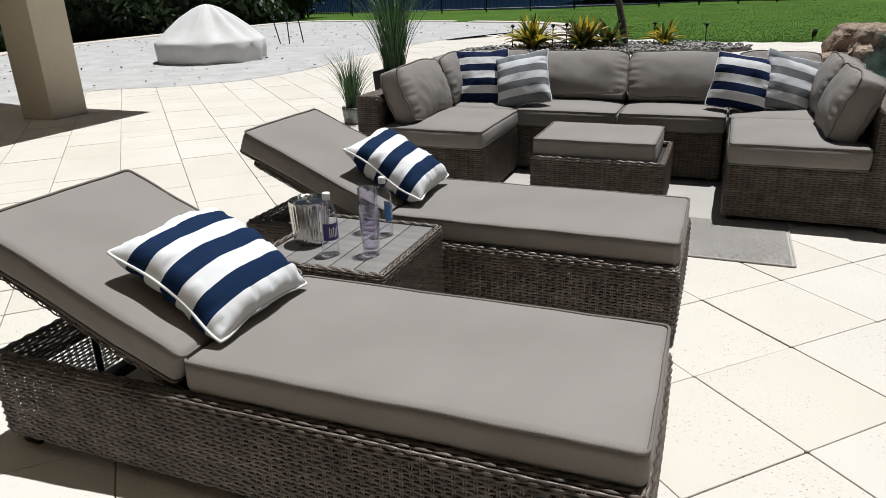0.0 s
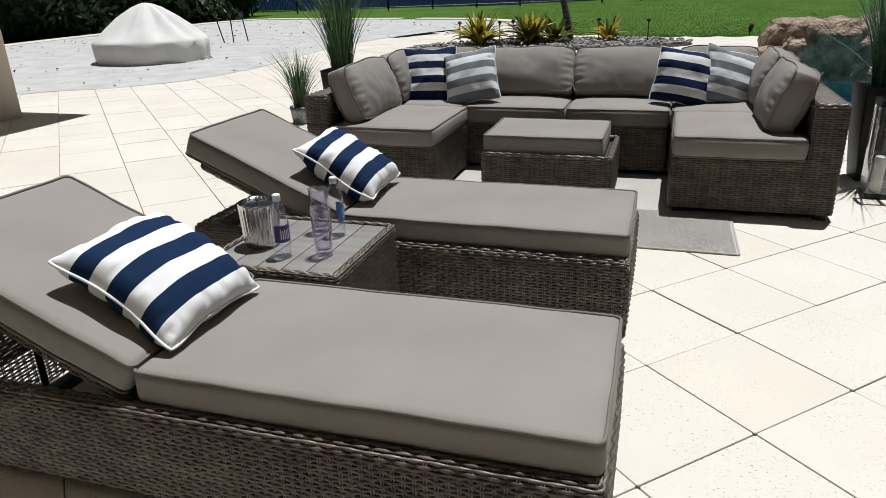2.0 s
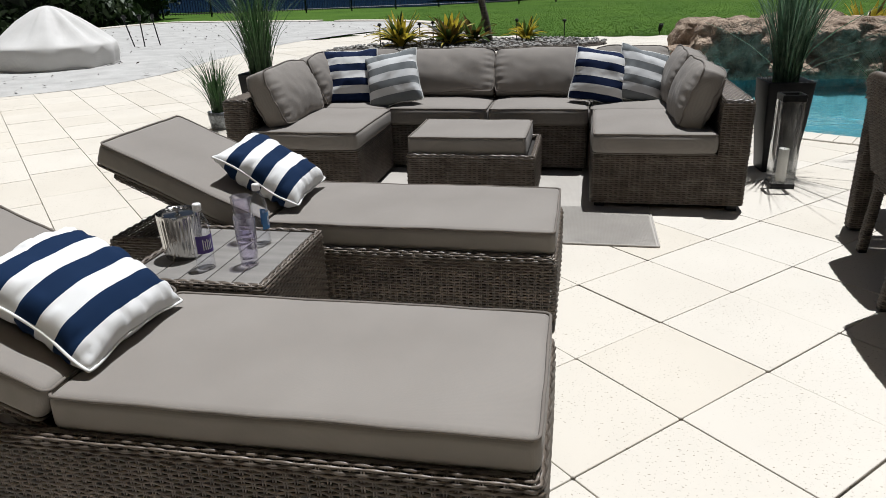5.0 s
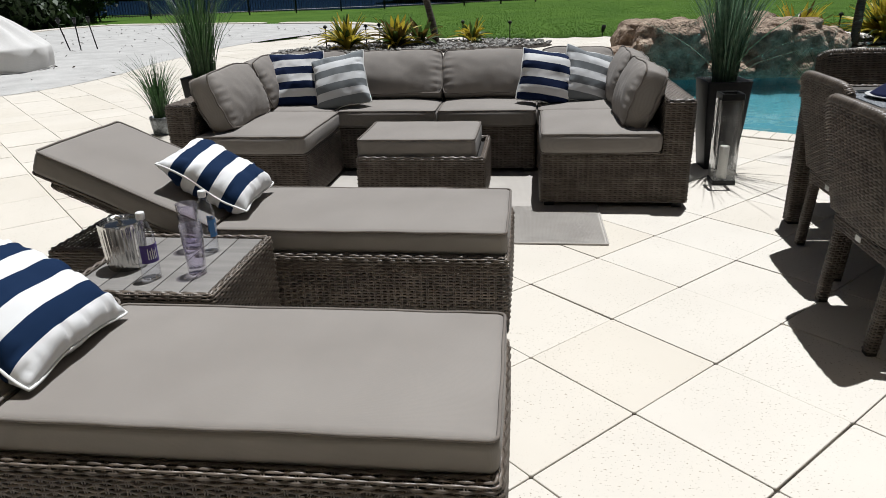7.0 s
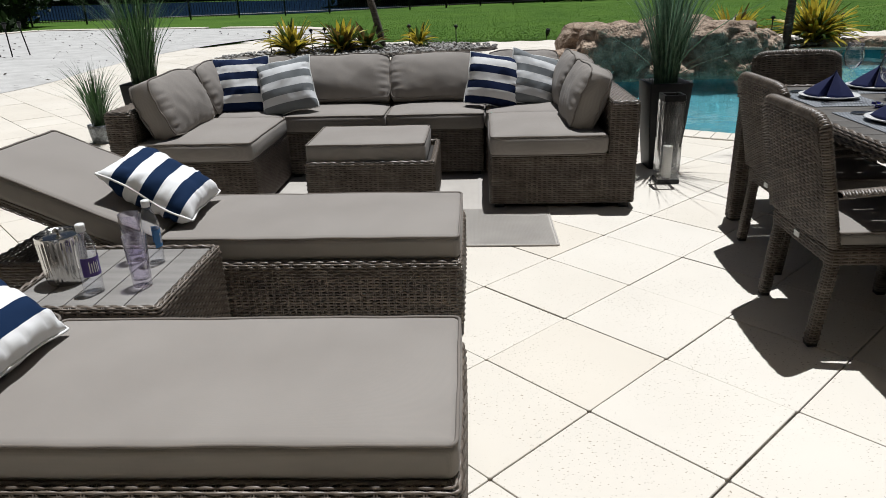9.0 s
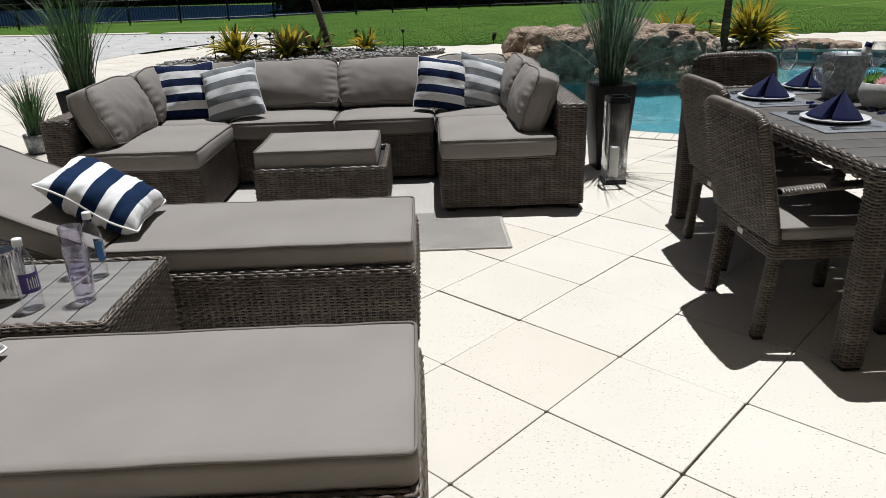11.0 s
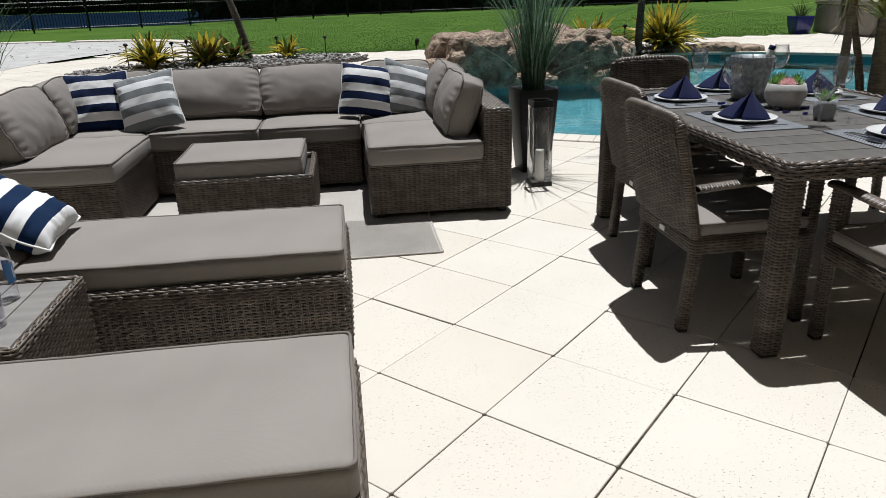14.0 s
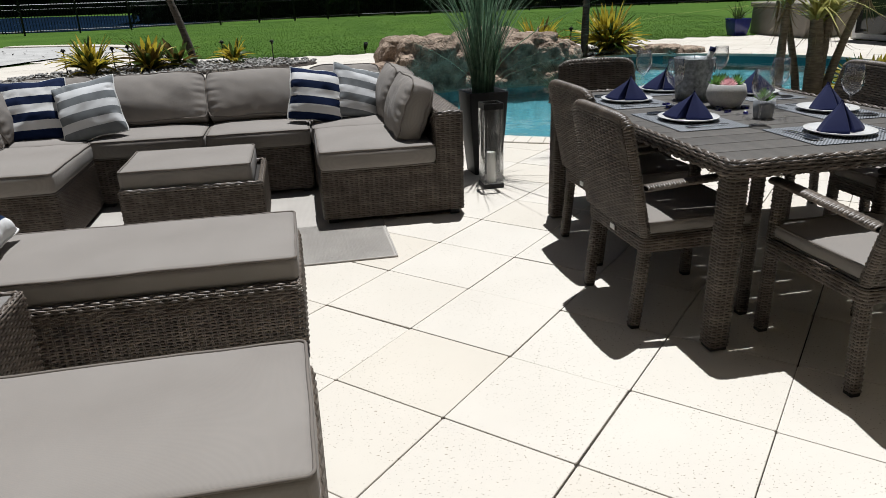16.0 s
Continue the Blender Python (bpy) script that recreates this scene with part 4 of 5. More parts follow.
# --- dining table ---
TZ, TX0, TX1, TY0, TY1 = 0.742, 1.395, 2.69, 2.085, 3.90
tb = thing("dining_table", "wicker dining table with grey slatted top", "dining table", pose(TX0, TY0, 0))
tw, td = TX1 - TX0, TY1 - TY0
r = 0.020
prof = [(-0.05, TZ - 0.062), (-0.012, TZ - 0.062)] + arc(-0.014, TZ - 0.045, 0.014, -80, 0, 3) + arc(-r, TZ - r, r, 0, 160) + [(-0.045, TZ - 0.012)]
f, lu, lv = swept(Run(plan_loop(0, tw, 0, td, 0.045)), prof)
rim = part("rim", backing(Geo(), f, lu, lv), SHADE_AND_DECK, tb)
part("weave", woven(Geo(), f, lu, lv, 0.0120, 0.030, 0.0032, 5), WICKER, rim, kind="stuff")
slats = 13
for k in range(slats):
    w = (td - 0.09) / slats
    part("slat", box(0.04, tw - 0.04, 0.045 + k * w + 0.0035, 0.045 + (k + 1) * w - 0.0035, TZ - 0.028, TZ - 0.006, 0.003), DINING_SLAT, tb, weld=True)
for x in (0.30, tw / 2, tw - 0.30):
    part("cross_rail", box(x - 0.03, x + 0.03, 0.04, td - 0.04, TZ - 0.055, TZ - 0.030), BLACK_METAL, tb, weld=True)
for x in (0.058, tw - 0.058):
    for y in (0.058, td - 0.058):
        wrapped_post(tb, "leg", x, y, 0.015, TZ - 0.055, 0.082, 0.016, row=0.0115, half=0.0215)


# --- dining chairs ---
def dining_chair(at, label):
    """It faces its own +x; the origin is on the floor under the middle of the rear legs."""
    t = thing("dining_chair", label, "chair", at, "chairs round the dining table")
    hw, dp, sh = 0.255, 0.49, 0.40
    for y in (-hw + 0.03, hw - 0.03):
        wrapped_post(t, "leg", 0.0, y, 0.015, sh, 0.046, 0.014, (0.03, 0), half=0.017)
        wrapped_post(t, "leg", dp, y, 0.015, 0.60, 0.046, 0.014, half=0.017)
        # arm rest with a rounded section
        arm = Geo()
        yy = y + (0.012 if y > 0 else -0.012)
        n = 30
        xs = np.linspace(0.0, dp + 0.03, n)
        zs = 0.575 + 0.045 * np.sin(np.linspace(0.2, 1.0, n) * np.pi * 0.62)
        ysx = yy + (0.018 if y > 0 else -0.018) * np.sin(np.linspace(0, 1, n) * np.pi)

        def fa(u, v):
            k = v / (dp + 0.03)
            a = u / 0.13 * 2 * np.pi
            px = np.interp(k, np.linspace(0, 1, n), xs)
            pz = np.interp(k, np.linspace(0, 1, n), zs)
            py = np.interp(k, np.linspace(0, 1, n), ysx)
            nrm = np.stack([0 * a, np.cos(a), np.sin(a)], -1)
            return np.stack([px, py, pz], -1) + nrm * np.array([0, 0.026, 0.013]), nrm
        woven(arm, fa, 0.13, dp + 0.03, 0.0100, 0.0163, 0.0007, 4, cover=0.43)
        ao = part("arm", backing(Geo(), fa, 0.13, dp + 0.03, 0.004, 12, 20), SHADE_AND_DECK, t)
        part("weave", arm, WICKER, ao, kind="stuff")
    prof = [(0, 0.335), (0, sh - 0.012)] + arc(-0.012, sh - 0.012, 0.012, 0, 90, 3)
    wicker_wall(t, "seat_frame", plan_loop(-0.005, dp + 0.015, -hw, hw, 0.03), prof, row=0.0130, half=0.0310, amp=0.0018, per=4, stakes=2, cover=0.38)
    part("seat_deck", box(0.01, dp, -hw + 0.012, hw - 0.012, sh - 0.03, sh - 0.005), SHADE_AND_DECK, t, weld=True)
    box_cushion(t, "seat_cushion", dp - 0.0, 2 * hw - 0.03, 0.055, pose(dp / 2 + 0.02, 0, sh + 0.027), 0.006, 41, 0.02)

    # curved back panel, woven on both faces and over the top
    def back(side):
        def f(u, v):
            k = v / 0.48
            y = (u / 0.52 - 0.5) * 2 * hw * (1 - 0.05 * k ** 2)
            h = 0.405 + (0.448 - 0.022 * np.abs(u / 0.26 - 1) ** 9) * k
            dome = 0.004 * (1 - (y / hw) ** 2)
            bow = 0.012 * (1 - (y / hw) ** 2)
            x = 0.005 - 0.095 * k - bow + side * (0.02 + 0.004 * k)
            p = np.stack([x, y, h + dome * k], -1)
            n = np.stack([np.full_like(x, side * 0.98), 0 * x, np.full_like(x, side * 0.2)], -1)
            return p, n
        return f
    bk = None
    for side in (-1, 1):
        f = back(side)
        if side < 0:
            bk = part("backrest", backing(Geo(), f, 0.52, 0.48, 0.0085, 16, 10), SHADE_AND_DECK, t)
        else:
            part("front_core", backing(Geo(), f, 0.52, 0.48, 0.0085, 16, 10), SHADE_AND_DECK, bk)
        part("weave", woven(Geo(), f, 0.52, 0.48, 0.0130, 0.0310, 0.0015, 4, stakes=2, cover=0.385), WICKER, bk, kind="stuff")
    f0, f1 = back(-1), back(1)
    # rolled rim: the two sides and the top
    path = []
    for u, v in [(0, k * 0.48 / 14) for k in range(15)] + [(0.52 * k / 16, 0.48) for k in range(1, 16)] + [(0.52, 0.48 * (1 - k / 14)) for k in range(15)]:
        a, _ = f0(np.array([u]), np.array([v]))
        b, _ = f1(np.array([u]), np.array([v]))
        path.append((a[0] + b[0]) / 2)
    path = np.array(path)
    sl = np.r_[0, np.cumsum(np.linalg.norm(np.diff(path, axis=0), axis=1))]
    tg = np.gradient(path, axis=0)
    tg /= np.linalg.norm(tg, axis=1, keepdims=True)
    fwd = np.array([0.98, 0, 0.2])
    outw = np.cross(tg, fwd)
    outw /= np.linalg.norm(outw, axis=1, keepdims=True)

    def fr(u, v):
        a = u / 0.15 * 2 * np.pi
        p = np.stack([np.interp(v, sl, path[:, k]) for k in range(3)], -1)
        o = np.stack([np.interp(v, sl, outw[:, k]) for k in range(3)], -1)
        nrm = np.cos(a)[..., None] * fwd + np.sin(a)[..., None] * o
        return p + nrm * 0.0205, nrm
    part("rim_core", backing(Geo(), fr, 0.15, sl[-1], 0.005, 12, 60), SHADE_AND_DECK, bk)
    part("rim_weave", woven(Geo(), fr, 0.15, sl[-1], 0.0100, 0.0188, 0.0009, 4, cover=0.43), WICKER, bk, kind="stuff")
    part("woven_tag", box(-0.012, -0.007, -0.02, 0.02, 0.355, 0.378, 0.001), TAG, t, "small white woven tag", weld=True)
    return t


CHAIR = "grey-brown wicker dining chair with taupe seat cushion"
c1 = dining_chair(pose(1.235, 2.60, 0, 0, 0, 0), CHAIR)
copy_thing(c1, pose(1.375, 3.27, 0, 0, 0, 0))
c3 = copy_thing(c1, pose(1.935, 1.73, 0, 0, 0, 90))
tagged(c3, "grey-brown wicker dining chair at the table's near end")
c4 = copy_thing(c1, pose(1.90, 4.27, 0, 0, 0, -90))
tagged(c4, "grey-brown wicker dining chair at the table's pool end")
copy_thing(c1, pose(3.06, 3.42, 0, 0, 0, 176))
copy_thing(c1, pose(3.06, 2.70, 0, 0, 0, 180))

# navy and grey pillows: two on the loungers, four on the sofa
for o, ux, uy, sd in (((-1.345, 1.503, 0.549), (0.852, -0.02, -0.524), (0.03, 1.0, 0.0), 1), ((-1.345, 2.79, 0.552), (0.85, 0.06, -0.51), (-0.02, 1.0, 0.0), 2)):
    pillow("throw_pillow", P_NAVY, frame_from(o, ux, uy), NAVY, WHITE_CORD, 0.415 if sd == 1 else 0.405, 0.092, sd)
for o, ux, uy, mat_, lab, size, sd in (((-1.73, 5.10, 0.64), (0.06, -0.42, -0.90), (1.0, 0.05, 0.03), NAVY_SMALL, P_NAVY, 0.425, 3), ((-1.375, 5.02, 0.64), (0.2, -0.44, -0.88), (1.0, 0.0, 0.12), GREY, P_GREY, 0.405, 4),
                                       ((0.108, 5.10, 0.64), (-0.14, -0.42, -0.90), (1.0, 0.10, -0.08), NAVY_SMALL, P_NAVY, 0.385, 5), ((0.40, 5.19, 0.625), (-0.12, -0.42, -0.90), (0.85, 0.45, -0.05), GREY, P_GREY, 0.395, 6)):
    pillow("throw_pillow", lab, frame_from(o, ux, uy), mat_, WHITE_CORD, size, 0.082, sd)


# ---- on the side table ----
ZS = SIDE - 0.005
bk = thing("ice_bucket", "ribbed chrome ice bucket with lid on the side table", "ice bucket", pose(-1.40, 2.11, ZS))
g = Geo()
k = np.linspace(0, 2 * np.pi, 120, endpoint=False)
zz = [0, 0.006, 0.02, 0.15, 0.162, 0.168]
rb = [0.060, 0.064, 0.066, 0.073, 0.074, 0.073]
g.grid(np.stack([np.stack([(r + (0.0016 * np.cos(k * 30) if 1 < i < 4 else 0)) * np.cos(k), (r + (0.0016 * np.cos(k * 30) if 1 < i < 4 else 0)) * np.sin(k), 0 * k + z], -1) for i, (r, z) in enumerate(zip(rb, zz))], 1), True)
part("body", g, CHROME, bk)
part("lid", lathe([(0.071, 0.152), (0.070, 0.158), (0.045, 0.162), (0.0, 0.164)]), CHROME, bk)
part("knob", lathe([(0.006, 0.162), (0.006, 0.172), (0.013, 0.177), (0.013, 0.184), (0.0, 0.188)], 20), CHROME, bk)


def water_bottle(at, label, colour):
    t = thing("water_bottle", label, "bottle", at)
    part("bottle", lathe([(0.0, 0.0), (0.028, 0.0), (0.032, 0.006), (0.031, 0.03), (0.032, 0.05), (0.032, 0.14), (0.029, 0.165), (0.017, 0.195), (0.0125, 0.203), (0.0125, 0.215)], 28, False), BOTTLE, t)
    part("cap", lathe([(0.0, 0.208), (0.0145, 0.208), (0.0145, 0.229), (0.013, 0.232), (0.0, 0.232)], 24), CAP, t)
    a = np.linspace(-1.9, 0.9, 20)
    lb = part("label", Geo().grid(np.stack([np.stack([0.0326 * np.cos(a), 0.0326 * np.sin(a), 0 * a + z], -1) for z in (0.062, 0.125)], 1)), colour, t, "printed paper label")
    for n in range(5):
        a = np.linspace(-1.2 + 0.22 * n, -1.1 + 0.22 * n, 4)
        part("print_bar", Geo().grid(np.stack([np.stack([0.0330 * np.cos(a), 0.0330 * np.sin(a), 0 * a + z], -1) for z in (0.074, 0.112 - 0.006 * (n % 2))], 1)), CAP, lb)
    return t


water_bottle(pose(-1.262, 2.015, ZS, 0, 0, 10), "clear plastic water bottle with a purple label", PURPLE)
water_bottle(pose(-1.165, 2.262, ZS, 0, 0, 60), "clear plastic water bottle with a blue label", BLUE_LABEL)


def tumbler(at):
    t = part("tumbler", lathe([(0.0, 0.002), (0.029, 0.002), (0.030, 0.004), (0.033, 0.07), (0.038, 0.176), (0.0368, 0.176), (0.0315, 0.07), (0.028, 0.026), (0.0, 0.024)], 32, False), LILAC, None, "tall lilac-tinted clear tumbler on the side table", at)
    return tagged(t, category="tumbler", group="tumblers")


tumbler(pose(-1.120, 2.06, ZS))
tumbler(pose(-1.245, 2.285, ZS))

# ---- dining table settings ----
ZT = TZ - 0.005


def plate(at):
    t = part("plate", lathe([(0.0, 0.004), (0.075, 0.004), (0.082, 0.001), (0.09, 0.002), (0.132, 0.015), (0.134, 0.018), (0.131, 0.0195), (0.09, 0.009), (0.0, 0.008)], 48, False), PORCELAIN, None, "round white dinner plate on a placemat", at)
    return tagged(t, category="plate", group="place settings")


def napkin(at):
    """A cloth folded into a standing point with soft pleats."""
    key = np.array([(-0.120, -0.012), (-0.055, -0.058), (-0.030, -0.072), (-0.004, -0.018), (0.006, -0.060), (0.070, -0.050), (0.118, -0.020), (0.085, 0.040), (0.0, 0.075), (-0.075, 0.045)])
    loop = []
    for p, q in zip(key, np.roll(key, -1, 0)):
        loop += [p + (q - p) * k / 6 for k in range(6)]
    loop = np.array(loop)
    rows_ = []
    for v in np.linspace(0, 1, 12):
        k = (1 - v) ** 1.02 * (1 + 0.10 * math.sin(math.pi * v)) * 0.95 + 0.05
        ridge = np.c_[loop[:, 0] * k + 0.012 * v, loop[:, 1] * k + 0.020 * v, np.full(len(loop), 0.003 + 0.116 * v)]
        ridge[:, 2] -= 0.016 * v * np.clip(np.abs(loop[:, 0]) / 0.12, 0, 1)
        rows_.append(ridge)
    g = Geo().grid(np.stack(rows_, 1), True).fan(rows_[-1])
    t = part("napkin", g, NAPKIN, None, "navy cloth napkin folded to a point on a plate", at)
    sol = t.modifiers.new("thickness", "SOLIDIFY")
    sol.thickness = 0.003
    return tagged(t, category="napkin", group="place settings")


def placemat(at):
    t = part("placemat", rbox(0.33, 0.46, 0.003, 0.0014, 1, inner=2), MAT, None, "grey woven placemat on the dining table", at, weld=True)
    return tagged(t, category="placemat", group="place settings")


def wine_glass(at):
    t = part("wine_glass", lathe([(0.0, 0.003), (0.036, 0.001), (0.037, 0.003), (0.008, 0.008), (0.0042, 0.02), (0.004, 0.095), (0.010, 0.104), (0.032, 0.125), (0.0445, 0.155), (0.0445, 0.18), (0.036, 0.235), (0.0352, 0.235), (0.0435, 0.18), (0.0435, 0.156),
                                  (0.031, 0.127), (0.008, 0.1075), (0.0, 0.106)], 36, False), GLASS, None, "clear stemmed wine glass", at)
    return tagged(t, category="wine glass", group="wine glasses")


def cutlery(at, piece):
    g = Geo()
    if piece == "spoon":
        s = np.linspace(0, 1, 14)
        w = np.interp(s, [0, 0.1, 0.5, 0.62, 0.72, 0.9, 1.0], [0.006, 0.005, 0.003, 0.006, 0.018, 0.019, 0.003])
    elif piece == "knife":
        s = np.linspace(0, 1, 14)
        w = np.interp(s, [0, 0.1, 0.45, 0.5, 0.9, 1.0], [0.006, 0.006, 0.005, 0.009, 0.010, 0.002])
    else:
        s = np.linspace(0, 1, 14)
        w = np.interp(s, [0, 0.1, 0.6, 0.72, 0.78, 1.0], [0.006, 0.005, 0.003, 0.012, 0.012, 0.012])
    rows = [np.stack([c * w, s * 0.2, 0.004 + 0.004 * np.sin(s * 3.0) - (0.004 * (abs(c) < 0.5) if piece == "spoon" else 0) * (s > 0.62)], -1) for c in (-1, -0.4, 0.4, 1)]
    g.grid(np.stack(rows, 1))
    t = part(piece, g, STEEL, None, "polished steel " + piece + " beside a plate", at)
    t.modifiers.new("thickness", "SOLIDIFY").thickness = 0.002
    return tagged(t, category="cutlery", group="place settings")


SETS = [(1.69, 2.865, 90, -48), (1.685, 3.47, 90, -40), (2.08, 2.40, 180, 10), (2.40, 2.86, -90, 20), (2.04, 3.74, 0, -30), (2.42, 3.45, -90, -10)]
for px, py, a, tw_ in SETS:
    m = pose(px, py, ZT, 0, 0, a)
    placemat(m @ pose(0, 0, 0.0019, 0, 0, 90))
    plate(m @ pose(0, 0, 0.0036))
    napkin(pose(px, py, ZT + 0.0125, 0, 0, tw_))
    cutlery(m @ pose(0.185, -0.09, 0.0036), "spoon")
    cutlery(m @ pose(0.162, -0.09, 0.0036), "knife")
    cutlery(m @ pose(-0.172, -0.09, 0.0036), "fork")
for px, py in ((1.81, 3.215), (1.89, 3.70), (2.39, 3.74), (2.255, 3.03), (2.335, 2.66), (1.90, 2.66)):
    wine_glass(pose(px, py, ZT))

ib = thing("wine_bucket", "galvanised metal bucket holding a wine bottle", "bucket", pose(2.03, 3.42, ZT))
prof = [(0.0, 0.0), (0.078, 0.0), (0.080, 0.004), (0.083, 0.03), (0.0855, 0.034), (0.084, 0.04), (0.0940, 0.135), (0.0965, 0.139), (0.0950, 0.144), (0.0960, 0.152), (0.0985, 0.156), (0.0970, 0.161), (0.0980, 0.169), (0.1005, 0.173), (0.0990, 0.178), (0.1015, 0.205), (0.1045, 0.208), (0.1045, 0.214), (0.1005, 0.214), (0.094, 0.15), (0.078, 0.012), (0.0, 0.010)]
part("pail", lathe(prof, 44, False), ZINC, ib)
for s in (-1, 1):
    part("handle", tube([(s * (0.104 + 0.01 * math.sin(a)), 0.034 * math.cos(a), 0.185 - 0.05 * math.sin(a)) for a in np.linspace(0, np.pi, 12)], 0.0035, 6), ZINC, ib)
wb = thing("wine_bottle", "pale wine bottle neck in the metal bucket", "bottle", pose(2.05, 3.43, ZT + 0.02, 10, 14, 0))
part("bottle", lathe([(0.0, 0), (0.036, 0.0), (0.037, 0.14), (0.030, 0.165), (0.015, 0.19), (0.0135, 0.225)], 28), CONCRETE, wb)
part("foil", lathe([(0.0155, 0.205), (0.0155, 0.235), (0.0, 0.236)], 24), PORCELAIN, wb)
part("cork_top", lathe([(0.0162, 0.236), (0.0162, 0.256), (0.0, 0.257)], 24), NAPKIN, wb)


def rosette(n, rad, rise, width, seed=0, lean=0.6):
    """Fleshy pointed leaves in rings."""
    rnd = np.random.default_rng(seed)
    g = Geo()
    for i in range(n):
        a = i * 2.39996
        k = 1 - i / n
        ln = rad * (0.35 + 0.65 * k)
        s = np.linspace(0, 1, 6)
        w = width * np.sin(np.pi * (0.18 + 0.82 * s)) * (0.5 + 0.5 * k)
        up = rise * (1.15 - k) * s + rise * 0.25 * s ** 2
        mid = np.stack([ln * s * math.cos(a), ln * s * math.sin(a), up], -1)
        side = np.array([-math.sin(a), math.cos(a), 0])
        g.grid(np.stack([mid - side * w[:, None] + [0, 0, 0.003], mid - [0, 0, 0.002], mid + side * w[:, None] + [0, 0, 0.003]], 1))
    return g


bw = thing("bowl_planter", "round pale concrete bowl with succulents and a pink bloom", "planter", pose(2.045, 3.13, ZT))
part("bowl", lathe([(0.0, 0.0), (0.05, 0.0), (0.072, 0.012), (0.092, 0.05), (0.094, 0.075), (0.084, 0.112), (0.080, 0.114), (0.076, 0.108), (0.0, 0.10)], 44, False), CONCRETE, bw)
for x, y, sz, m, sd in ((-0.015, -0.03, 0.055, PINK, 1), (-0.05, 0.02, 0.04, SUCCULENT, 2), (0.045, -0.005, 0.045, SUCCULENT, 3), (0.0, 0.045, 0.045, SUCCULENT, 4)):
    part("succulent", rosette(46 if m is PINK else 22, sz * (0.85 if m is PINK else 1), 0.034 if m is PINK else 0.045, 0.017 if m is PINK else 0.012, sd), m, bw, "pink rosette bloom" if m is PINK else "green succulent", at=pose(x, y, 0.102))
cp = thing("succulent_cup", "small grey cup with a green succulent on the table", "planter", pose(2.02, 2.80, ZT))
part("cup", lathe([(0.0, 0.0), (0.032, 0.0), (0.040, 0.006), (0.045, 0.04), (0.046, 0.082), (0.043, 0.083), (0.041, 0.076), (0.0, 0.072)], 36, False), GREY_CUP, cp)
part("succulent", rosette(26, 0.05, 0.05, 0.011, 9), SUCCULENT, cp, "green succulent", at=pose(0, 0, 0.074))
rnd = np.random.default_rng(4)
gem = rbox(0.022, 0.020, 0.014, 0.005, 1, inner=2).mesh("glass_gem", True, True)
gem.materials.append(GEM)
pearl = rbox(0.016, 0.015, 0.012, 0.006, 1, inner=2).mesh("clear_gem", True, True)
pearl.materials.append(GLASS)
for k in range(54):
    a = rnd.uniform(0, 6.28)
    cx, cy, rr_ = ((2.03, 2.80, 0.09), (2.04, 3.0, 0.07), (1.86, 3.2, 0.06))[k % 3]
    rr_ += rnd.uniform(0, 0.05)
    o = part("glass_gem", gem if k % 3 else pearl, None, None, "small cobalt blue glass gem" if k % 3 else "small clear glass gem", pose(cx + rr_ * math.cos(a) * 0.8, cy + rr_ * math.sin(a), ZT + 0.006, 0, 0, rnd.uniform(0, 180)))
    tagged(o, category="table decoration", group="scattered glass gems")


# ---- planters, lantern, plants ----
def blades(n, height, spread, width, seed, base=0.06, droop=0.5, seg=7):
    """A tuft of long narrow blades that bend outward."""
    rnd = np.random.default_rng(seed)
    g = Geo()
    for i in range(n):
        a = rnd.uniform(0, 2 * np.pi)
        ln = height * rnd.uniform(0.45, 1.06)
        out = spread * abs(rnd.normal(0, 0.55)) * ln / height
        r0 = base * math.sqrt(rnd.random())
        s = np.linspace(0, 1, seg)
        bend = out * s ** 1.7 * (1 + droop * s ** 3)
        z = ln * (s - droop * 0.35 * (out / height) * s ** 3.2)
        a2 = a + rnd.normal(0, 0.25)
        mid = np.stack([r0 * math.cos(a) + bend * math.cos(a2), r0 * math.sin(a) + bend * math.sin(a2), z], -1)
        w = width * rnd.uniform(0.6, 1.2) * (1 - s ** 2.2) * (0.75 + 0.5 * s) + 0.0004
        tw = a2 + np.pi / 2 + rnd.normal(0, 0.5)
        side = np.array([math.cos(tw), math.sin(tw), 0])
        g.grid(np.stack([mid - side * w[:, None], mid + side * w[:, None]], 1))
    return g


def square_planter(parent, w_top, w_bot, h, material):
    g = Geo()
    lv = []
    for w, z in ((w_bot * 0.96, 0), (w_bot, 0.01), ((w_bot + w_top) * 0.53, h * 0.55), (w_top, h - 0.006), (w_top - 0.004, h), (w_top - 0.035, h), (w_top - 0.045, h - 0.05)):
        lv.append(np.c_[plan_loop(-w / 2, w / 2, -w / 2, w / 2, 0.012, 3), np.full(16, z)])
    g.grid(np.stack(lv, 1), True)
    g.fan(lv[0])
    ob = part("pot", g, material, parent)
    part("soil", Geo().fan(np.c_[plan_loop(-w_top / 2 + 0.02, w_top / 2 - 0.02, -w_top / 2 + 0.02, w_top / 2 - 0.02, 0.012, 3), np.full(16, h - 0.045)]), MULCH, parent)
    return ob


pl = thing("grass_planter", "tall tapered charcoal planter with long blue-green grass", "planter", pose(1.325, 5.07, 0, 0, 0, 4))
square_planter(pl, 0.295, 0.205, 0.615, PLANTER)
part("grass", blades(340, 1.05, 0.38, 0.0046, 21, 0.08).merge(blades(9, 0.75, 1.5, 0.0075, 77, 0.05, 0.2)), BLUE_BLADE, pl, "long arching blue-green blades", at=pose(0, 0, 0.56), kind="stuff", smooth=False)

